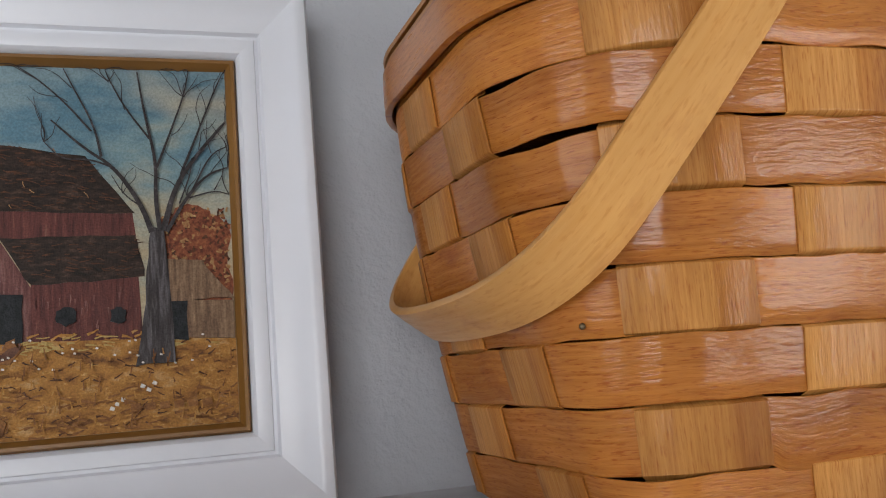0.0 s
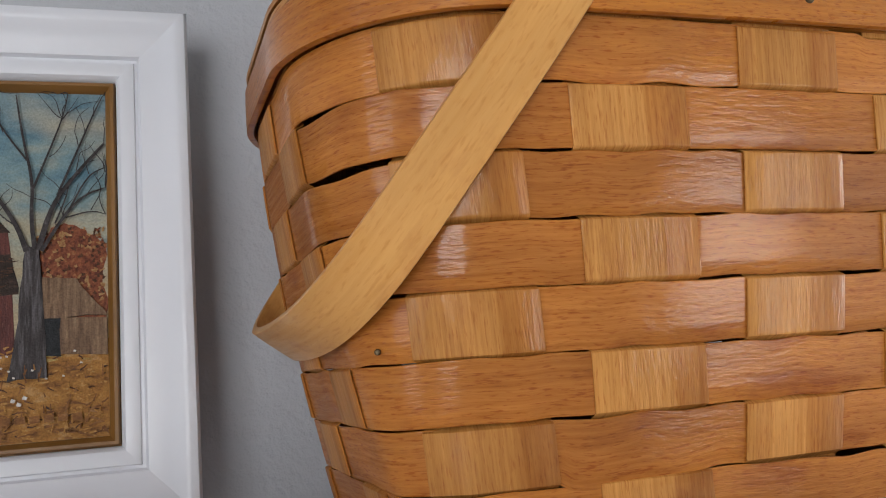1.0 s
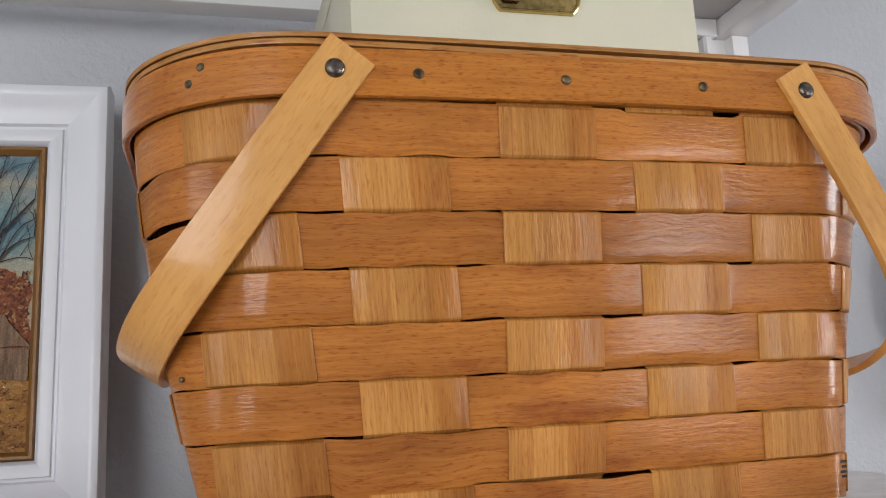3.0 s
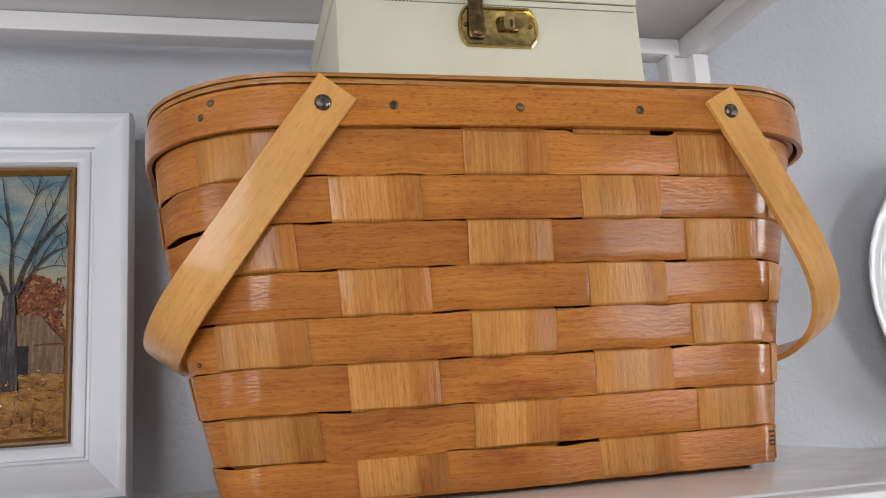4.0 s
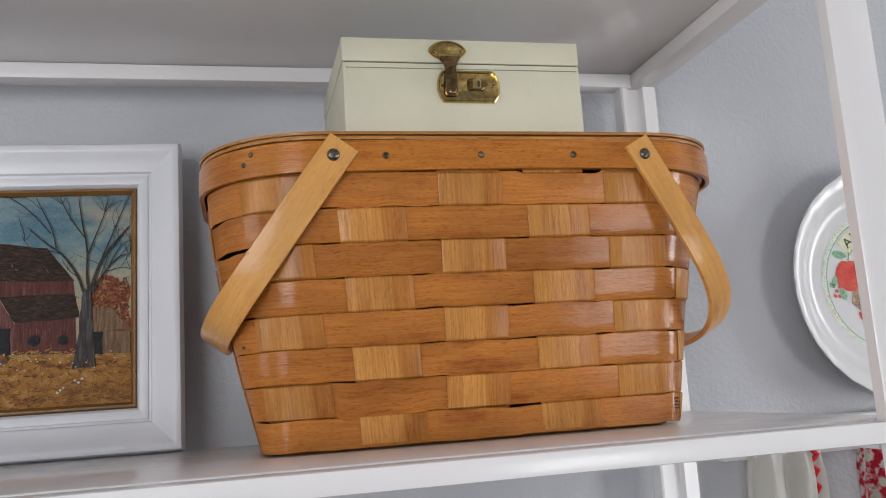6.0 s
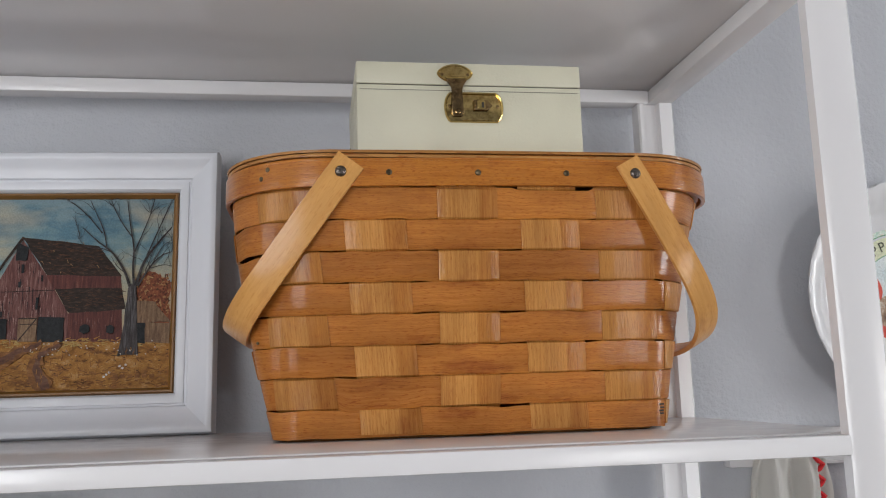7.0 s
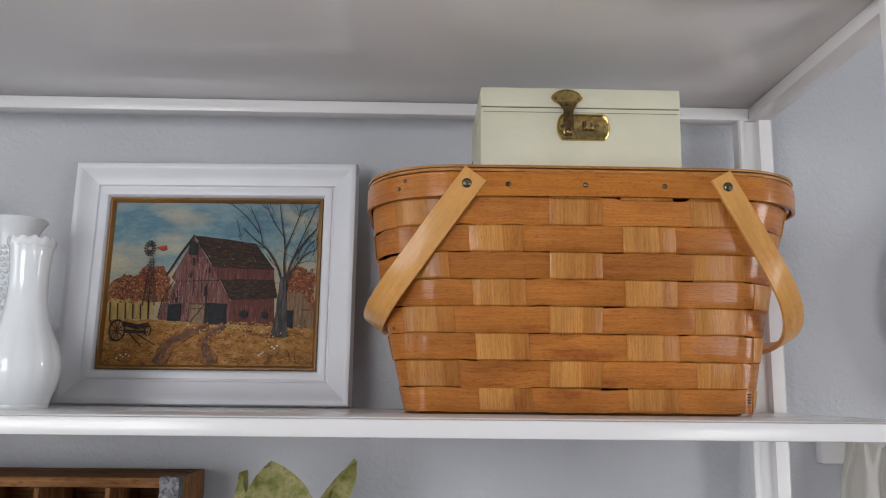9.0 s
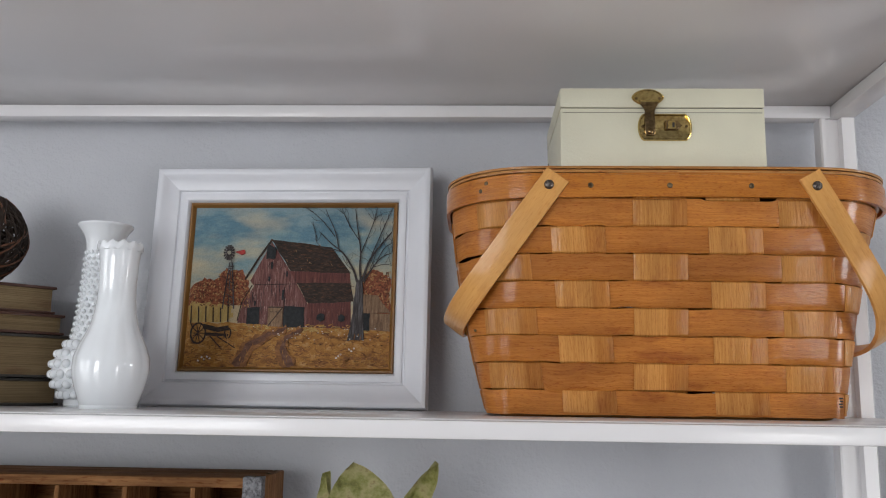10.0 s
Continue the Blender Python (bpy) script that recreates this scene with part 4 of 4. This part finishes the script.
# ---- milk glass vases ----
def milk_vase(place):
    v = thing("bud_vase", Matrix.Translation(place), "glossy white milk glass bud vase with a scalloped rim", "vase")
    prof = [(0.0, 0.0), (0.026, 0.0), (0.0285, 0.002), (0.0305, 0.008), (0.0345, 0.020), (0.0375, 0.032), (0.0385, 0.042), (0.0378, 0.053), (0.0335, 0.066), (0.0278, 0.078), (0.0238, 0.089), (0.0215, 0.100), (0.0200, 0.113), (0.0193, 0.127), (0.0195, 0.141), (0.0203, 0.155), (0.0213, 0.165), (0.0228, 0.1685), (0.0232, 0.171), (0.0228, 0.1755), (0.0212, 0.1765), (0.0196, 0.1745), (0.0185, 0.160), (0.0172, 0.135), (0.0185, 0.100), (0.024, 0.078), (0.034, 0.045), (0.026, 0.010), (0.0, 0.006)]

    def wave(k, th, r, z):
        if 4 <= k <= 11:
            r *= 1 + 0.022 * abs(math.cos(6 * th)) * math.sin(math.pi * (k - 3) / 9)
        if 17 <= k <= 21:
            r, z = r * (1 + 0.015 * math.cos(12 * th)), z + 0.0013 * math.cos(12 * th) * (k > 17)
        return r, z
    part("vase_body", lathe(prof, 120, (0, 0, 0), wave), M_MILK, v, local=True)
    part("foot", lathe([(0.0240, 0.0), (0.0288, 0.0), (0.0294, 0.0016), (0.0292, 0.0036), (0.0285, 0.0040)], 96, (0, 0, 0)), M_MILK, v, local=True)
    lip = [(0.0222, 0.1668), (0.0234, 0.1682), (0.0238, 0.1712), (0.0233, 0.1745), (0.0220, 0.1752)]
    part("scalloped_lip", lathe(lip, 120, (0, 0, 0), lambda k, th, r, z: (r * (1 + 0.015 * math.cos(12 * th)), z + 0.0013 * math.cos(12 * th) * (k > 0))), M_MILK, v, local=True)


def hobnail_vase(place):
    v = thing("hobnail_vase", Matrix.Translation(place), "tall white milk glass vase covered in round hobnail studs", "vase")
    prof = [(0.0, 0.0), (0.029, 0.0), (0.031, 0.002), (0.030, 0.008), (0.037, 0.016), (0.0445, 0.030), (0.0465, 0.043), (0.0440, 0.056), (0.0375, 0.067), (0.0310, 0.075), (0.0275, 0.084), (0.0250, 0.100), (0.0225, 0.130), (0.0205, 0.160), (0.0195, 0.185), (0.0205, 0.197), (0.0240, 0.207), (0.0290, 0.215), (0.0315, 0.2185), (0.0312, 0.2205), (0.0290, 0.219), (0.0230, 0.209), (0.0175, 0.195), (0.0180, 0.150), (0.0230, 0.090), (0.040, 0.045), (0.026, 0.010), (0.0, 0.007)]
    prof = [(r, 0.966 * z) for r, z in prof]
    body = part("vase_body", lathe(prof, 64, (0, 0, 0)), M_MILK, v, local=True)
    zs, rs = [p[1] for p in prof[1:20]], [p[0] for p in prof[1:20]]
    bm = bmesh.new()
    rows = [(0.0135 + 0.0114 * k, 22, 0.0052) for k in range(6)] + [(0.080 + 0.0070 * k, 20, 0.0031) for k in range(15)]
    for i, (z, n, r) in enumerate(rows):
        rad = float(np.interp(z, zs, rs))
        for k in range(n):
            th = 2 * math.pi * (k + 0.5 * (i % 2)) / n
            bmesh.ops.create_icosphere(bm, subdivisions=1 if r < 0.004 else 2, radius=r, matrix=Matrix.Translation((rad * math.cos(th), rad * math.sin(th), z)))
    tagged(part("hobnail_studs", bm, M_MILK, body, local=True), kind="stuff")


milk_vase((-0.2565, 0.335, SHELF))
hobnail_vase((-0.3125, 0.42, SHELF))


# ---- old books and twig ball ----
def book(z, thick, wide, deep, far, turn, cover, label):
    """A closed book lying flat; far is the place of the corner at the end of the page side."""
    b = thing("old_book", Matrix.Translation((far[0], far[1], z)) @ pose(0, 0, 0, 0, 0, turn), label, "book", "stack of old books")
    c = 0.0035
    for nm, z0, z1 in (("back_cover", 0.0004, c), ("front_cover", thick - c, thick - 0.0002)):
        part(nm, box(-wide, 0.0, 0.0, deep, z0, z1, bevel=0.0011), cover, b, local=True)
    part("spine", box(-wide, -wide + 0.003, 0.0, deep, c + .0002, thick - c - .0002, bevel=0.001), cover, b, local=True)
    rows = []
    for x in np.linspace(-wide + 0.0035, -0.004, 24):
        y = 0.004 + 0.0006 * noise.noise((x * 60, z * 40, 0))
        rows.append([(x, y, c), (x, y + .0004, thick * 0.5), (x, y, thick - c), (x, deep - 0.004, thick - c), (x, deep - 0.004, c)])
    part("pages", capped(grid_mesh(rows, False, True, lambda i, j: (i * wide / 24, (0, thick / 2, thick, thick + .1, thick + .2, 0)[j]))), M_PAGES, b, "yellowed page edges", local=True)


STACK = ((1.5447, 0.0315, 0.17, 0.20, (-0.360, 0.437), M_COVER), (1.5764, 0.0500, 0.17, 0.21, (-0.350, 0.440), M_COVER), (1.6266, 0.0245, 0.16, 0.20, (-0.360, 0.436), M_COVER_RED), (1.6513, 0.0335, 0.16, 0.19, (-0.372, 0.434), M_COVER_RED))
for k, (z, th, w, dp, far, cov) in enumerate(STACK):
    book(z, th, w, dp, far, 47 + (2, -1, 1, 0)[k], cov, "old dark cloth book with yellowed pages in a stack")

ball = thing("twig_ball", Matrix.Translation((-0.473, 0.425, 1.6850)), "dark woven twig ball resting on the stack of books", "ornament")
for nm, mat, count, seed in (("twigs", M_TWIG, 150, 3), ("red_twigs", M_TWIG_RED, 16, 5)):
    rt, bm = random.Random(seed), bmesh.new()
    for k in range(count):
        q = Euler((rt.uniform(0, 6.28), rt.uniform(0, 6.28), rt.uniform(0, 6.28))).to_matrix()
        off, rad, span = rt.uniform(-0.028, 0.028), 0.0555 + rt.uniform(-0.003, 0.001) + (0.0012 if nm == "red_twigs" else 0), rt.uniform(3.5, 6.2)
        rr = math.sqrt(rad * rad - off * off)
        wv = rt.uniform(0, 6)
        pts = [q @ Vector((rr * math.cos(span * i / 22), rr * math.sin(span * i / 22), off + 0.003 * math.sin(wv + 0.6 * i))) + Vector((0, 0, 0.0575)) for i in range(23)]
        add_tube(bm, pts, rt.uniform(0.0008, 0.0019), 5, 0.6)
    tagged(part(nm, bm, mat, ball, local=True), kind="stuff")


# ---- lower shelf: wooden crate and leaves ----
LOW = SHELF - 0.378
crate = thing("wooden_crate", Matrix.Translation((-0.345, 0.465, LOW)), "weathered wooden crate with metal corner straps standing on its side", "crate")
KX0, KX1, KY0, KY1, KZ = -0.575, -0.109, 0.410, 0.528, 1.469


def plank(x0, x1, y0, y1, z0, z1, lengthwise="x"):
    bm = box(x0, x1, y0, y1, z0, z1, bevel=0.0016)
    lay = bm.loops.layers.uv.new("UVMap")
    for f in bm.faces:
        for lp_ in f.loops:
            c = lp_.vert.co
            lp_[lay].uv = (c.x, c.y + c.z) if lengthwise == "x" else ((c.z, c.x + c.y) if lengthwise == "z" else (c.y, c.x + c.z))
    return bm


part("top_board", plank(KX0, KX1 - .0125, KY0, KY0 + .056, KZ - .011, KZ), M_CRATE, crate)
part("top_board", plank(KX0, KX1 - .0125, KY0 + .0575, KY1, KZ - .011, KZ - .0006), M_CRATE, crate)
part("bottom_board", plank(KX0, KX1 - .0125, KY0, KY1, LOW, LOW + .011), M_CRATE, crate)
part("end_board", plank(KX1 - .012, KX1, KY0, KY1, LOW, KZ - .0004, "z"), M_CRATE, crate)
part("end_board", plank(KX0 - .0125, KX0 - .0005, KY0, KY1, LOW, KZ - .0004, "z"), M_CRATE, crate)
part("back_board", plank(KX0, KX1 - .0125, KY1 - .008, KY1 - .0005, LOW + .0115, KZ - .0115), M_CRATE, crate)
for k in range(1, 6):
    x = KX0 + k * (KX1 - KX0) / 6
    part("divider", plank(x - .003, x + .003, KY0 + .004, KY1 - .009, LOW + .0115, KZ - .0115, "z"), M_CRATE, crate)
st = box(KX1 - .020, KX1 + .0012, KY0 - .0012, KY0, KZ - .06, KZ + .0004)
add_box(st, KX1 + .0001, KX1 + .0012, KY0, KY0 + .016, KZ - .06, KZ + .0004)
add_box(st, KX1 - .020, KX1 + .0012, KY0, KY0 + .016, KZ, KZ + .0012)
part("corner_strap", st, M_TIN, crate, "dull galvanised corner strap", smooth=False)
for xx, yy in ((-0.119, 0.418), (-0.115, 0.470), (-0.115, 0.510)):
    part("strap_nail", dome((xx, yy, KZ + (0.0012 if yy < .43 else 0)), 0.003, 0.001, (0, 0, 1), 10), M_NAIL, crate)

spray = thing("leaf_spray", Matrix.Translation((0.03, 0.35, LOW)), "faded green artificial leaves standing in a small white pot", "plant")
part("pot", lathe([(0, 0), (0.036, 0), (0.040, 0.004), (0.047, 0.08), (0.049, 0.088), (0.046, 0.089), (0.042, 0.080), (0.034, 0.008), (0, 0.007)], 40, (0.03, 0.35, LOW)), M_CERAMIC, spray)


def leaf(root, tip, wide, face, curl, cup):
    root, tip, face = Vector(root), Vector(tip), Vector(face).normalized()
    d = tip - root
    side = d.cross(face).normalized()
    nrm = side.cross(d).normalized()
    rows = []
    for i in range(17):
        t = i / 16
        w = wide * 0.5 * (math.sin(math.pi * min(1, t * 0.93 + 0.07)) ** 0.75)
        rows.append([tuple(root + d * t + nrm * (curl * math.sin(math.pi * t) + cup * abs(s) ** 1.5 * wide + 0.0012 * math.sin(19 * t + 5 * s)) + side * (s * w)) for s in (-1, -.6, -.25, 0, .25, .6, 1)])
    bm = grid_mesh(rows)
    bmesh.ops.solidify(bm, geom=bm.faces[:], thickness=0.0005)
    return bm


LEAVES = (((0.020, 0.350, 1.405), (0.004, 0.338, 1.4945), 0.072, (0.1, -1, 0.05), 0.008, 0.06), ((0.000, 0.356, 1.41), (-0.022, 0.352, 1.484), 0.040, (-0.8, -0.5, 0.1), 0.008, 0.2),
          ((0.046, 0.352, 1.405), (0.088, 0.346, 1.4965), 0.032, (0.55, -0.8, 0.1), -0.008, 0.30), ((0.030, 0.372, 1.39), (0.030, 0.376, 1.468), 0.04, (0.2, -1, 0.2), 0.006, 0.2))
for root, tip, w, face, curl, cup in LEAVES:
    part("leaf", leaf(root, tip, w, face, curl, cup), M_LEAF, spray)
    part("stem", add_tube(bmesh.new(), [(0.03, 0.35, LOW + 0.02), (0.028, 0.352, LOW + 0.12), root], 0.0016, 6), M_TWIG, spray)


# ---- pie plate, peg rail and cloths on the wall ----
pie = thing("pie_plate", Matrix.Translation((0.922, 0.541, 1.682)) @ pose(0, 0, 0, 90, 0, 0), "white ceramic pie plate with apple decoration hung on the wall", "plate")
prof = [(0.0, 0.0), (0.104, 0.0), (0.112, 0.002), (0.120, 0.012), (0.131, 0.032), (0.1375, 0.0385), (0.1440, 0.0395), (0.1470, 0.0410), (0.1480, 0.0435), (0.1465, 0.0455), (0.1425, 0.0452), (0.1385, 0.0425), (0.1335, 0.0400), (0.1265, 0.0330), (0.1155, 0.0130), (0.1095, 0.0070), (0.102, 0.0055), (0.0, 0.0055)]
part("plate_body", lathe(prof, 160, (0, 0, 0), lambda k, th, r, z: (0.99 * r * (1 + (0.013 * abs(math.sin(15 * th)) if 8 < k < 14 else 0)), 0.65 * z)), M_CERAMIC, pie, local=True)
D_GREEN = daubed("decal_green", [(0.3, (0.10, 0.26, 0.14)), (0.6, (0.30, 0.48, 0.33))], rough=0.15, bump=0.0, weave=False)
D_MINT = daubed("decal_border", [(0.3, (0.38, 0.56, 0.46)), (0.5, (0.66, 0.74, 0.66)), (0.66, (0.70, 0.45, 0.34)), (0.75, (0.45, 0.62, 0.55))], (160, 160, 160), rough=0.15, bump=0.0, weave=False)
D_CREAM = daubed("decal_ribbon", [(0.3, (0.62, 0.66, 0.45)), (0.7, (0.70, 0.70, 0.52))], rough=0.15, bump=0.0, weave=False)
D_APPLE = daubed("decal_apple", [(0.3, (0.52, 0.045, 0.035)), (0.6, (0.62, 0.11, 0.08)), (0.75, (0.68, 0.28, 0.20))], (60, 60, 60), rough=0.15, bump=0.0, weave=False)
D_BROWN = daubed("decal_basket", [(0.3, (0.10, 0.06, 0.05)), (0.5, (0.36, 0.24, 0.16)), (0.7, (0.60, 0.55, 0.45))], (130, 130, 130), rough=0.15, bump=0.0, weave=False)
D_BLUE = daubed("decal_sky", [(0.3, (0.52, 0.62, 0.64)), (0.7, (0.72, 0.75, 0.74))], (50, 50, 50), rough=0.15, bump=0.0, weave=False)


def decal(name, pts, material, lift, label=""):
    bm = bmesh.new()
    bm.faces.new([bm.verts.new((0.88 * x, 0.88 * y, 0.0037 + lift)) for x, y in pts])
    return part(name, bm, material, pie, label, local=True, smooth=False)


def ring_decal(name, r0, r1, t0, t1, material, lift):
    rows = [[(0.88 * r * math.cos(radians(t0 + (t1 - t0) * k / 60)), 0.88 * r * math.sin(radians(t0 + (t1 - t0) * k / 60)), 0.0037 + lift) for r in (r0, r1)] for k in range(61)]
    return part(name, grid_mesh(rows), material, pie, local=True, smooth=False)


ring_decal("border_ring", 0.0945, 0.1015, 0, 360, D_MINT, 0.0002)
ring_decal("border_line", 0.0930, 0.0945, 0, 360, D_GREEN, 0.0002)
decal("scene_ground", [(0.07 * math.cos(t), 0.012 + 0.052 * math.sin(t)) for t in np.linspace(0, 2 * math.pi, 40, endpoint=False)], D_BLUE, 0.0002)
ring_decal("title_ribbon", 0.066, 0.090, 40, 140, D_CREAM, 0.0003)
ring_decal("ribbon_edge", 0.0645, 0.066, 38, 142, D_GREEN, 0.0003)
ax, ay = -0.0560, 0.012
decal("apple", [(ax + 0.0225 * math.cos(t) * (1 - 0.10 * math.sin(t)) * (1 - 0.07 * (math.sin(t) < -0.7)), ay + 0.0235 * math.sin(t) - 0.004 * math.exp(-((t - math.pi / 2) / 0.35) ** 2)) for t in np.linspace(-math.pi / 2, 1.5 * math.pi, 48, endpoint=False)], D_APPLE, 0.0005, "painted red apple")
decal("apple_stem", [(ax, ay + .018), (ax + .0015, ay + .018), (ax + .005, ay + .032), (ax + .003, ay + .033)], D_BROWN, 0.0007)


def leaf_shape(cx, cy, ln, w, ang):
    out = []
    for k in range(20):
        t = 2 * math.pi * k / 20
        x, y = ln / 2 * math.cos(t), w / 2 * math.sin(t) * abs(math.sin(t)) ** 0.3
        out.append((cx + x * math.cos(ang) - y * math.sin(ang), cy + x * math.sin(ang) + y * math.cos(ang)))
    return out


for k, (lx, ly, ln, w, an) in enumerate(((ax - .012, ay + .030, .024, .011, 2.9), (ax - .025, ay - .008, .016, .009, 1.2), (ax - .014, ay - .027, .018, .010, -1.1), (ax - .030, ay - .014, .010, .006, 2.4))):
    decal("decal_leaf", leaf_shape(lx, ly, ln, w, an), D_GREEN, 0.0006)
for lx, ly in ((ax - .024, ay - .022), (ax - .027, ay - .029), (ax - .021, ay - .030), (ax - .018, ay - .016)):
    decal("blossom", leaf_shape(lx, ly, .006, .005, lx * 90), D_APPLE, 0.0006)
decal("fruit_basket", [(ax + .000, ay - .024), (ax + .018, ay - .014), (ax + .036, ay - .004), (ax + .050, ay - .030), (ax + .040, ay - .060), (ax + .016, ay - .056), (ax - .002, ay - .040)], D_BROWN, 0.0004)
decal("apple_slice", leaf_shape(ax + .020, ay - .062, .030, .016, -0.5), D_APPLE, 0.0006)
M_LETTER = painted("decal_lettering", (0.10, 0.105, 0.075), 0.2)
for k, ch in enumerate("APPLE PIE"):
    if ch != " ":
        fc = bpy.data.curves.new("title_letter", "FONT")
        fc.body, fc.size, fc.align_x, fc.align_y, fc.extrude = ch, 0.0180, "CENTER", "CENTER", 0.0001
        fc.materials.append(M_LETTER)
        th = radians(131 - 10.4 * k)
        lt = new("title_letter", fc)
        lt.parent = pie
        lt.matrix_basis = Matrix.Translation((0.0685 * math.cos(th), 0.0685 * math.sin(th), 0.0044)) @ pose(0, 0, 0, 0, 0, math.degrees(th) - 90)

part("plate_hanger", add_tube(bmesh.new(), [(0.922, 0.5495, 1.765), (0.922, 0.5415, 1.765)], 0.004, 8), M_NAIL, pie)
rail = thing("peg_rail", Matrix.Translation((0.98, 0.54, 1.502)), "white painted peg rail fixed to the wall", "peg rail")
part("rail_board", box(0.664, 1.32, 0.531, 0.5497, 1.480, 1.5235, bevel=0.0035), M_WHITE, rail)
PEGS = (0.722, 0.865, 1.01)
for x in PEGS:
    part("peg", add_tube(bmesh.new(), [(x, 0.5312, 1.5050), (x, 0.512, 1.5062), (x, 0.494, 1.510), (x, 0.488, 1.514)], 0.006, 10), M_WHITE, rail)


def hung_cloth(name, cx, wide, drop, folds, phase, material, label, top=1.5125):
    t = thing(name, Matrix.Translation((cx, 0.505, top)), label, "cloth", "cloths on the peg rail")
    rows = []
    for i in range(34):
        v = i / 33
        w = wide * (0.88 + 0.12 * smoothstep(v * 5))
        row = []
        for j in range(64):
            s = j / 63 - 0.5
            f = math.sin(2 * math.pi * folds * s + phase + 0.7 * math.sin(5 * v + phase))
            depth = 0.012 * smoothstep(v * 6) * f + 0.004 * math.sin(2 * math.pi * folds * 2.3 * s + 3 * v)
            row.append((cx + w * s + 0.004 * math.sin(9 * s + 4 * v), 0.498 + depth * (1 - 0.25 * v) - 0.006 * (1 - (2 * s) ** 2) * (1 - v), top - drop * v - 0.004 * (2 * s) ** 2 * (1 - v) + 0.003 * f * (1 - v)))
        rows.append(row)
    bm = grid_mesh(rows)
    bmesh.ops.solidify(bm, geom=bm.faces[:], thickness=0.0012)
    part("cloth_drape", bm, material, t)
    return t, rows


tw, rows = hung_cloth("kitchen_towel", 0.722, 0.108, 0.30, 2.6, 0.9, M_CLOTH, "white cotton towel with red wavy braid hung on the rail")
zig = [Vector(rows[i // 2][51]) + Vector((0.0055 * (1 if (i // 2) % 2 else -1) * (1 if i % 2 == 0 else 0.2), -0.004, -0.0045 * (i % 2))) for i in range(0, 66)]
part("wavy_braid", add_tube(bmesh.new(), zig, 0.0030, 6), M_RED, tw, "red wavy braid trim")
hung_cloth("print_apron", 0.862, 0.10, 0.30, 3.1, 2.2, M_GINGHAM, "red and white printed cotton cloth hung on the rail")
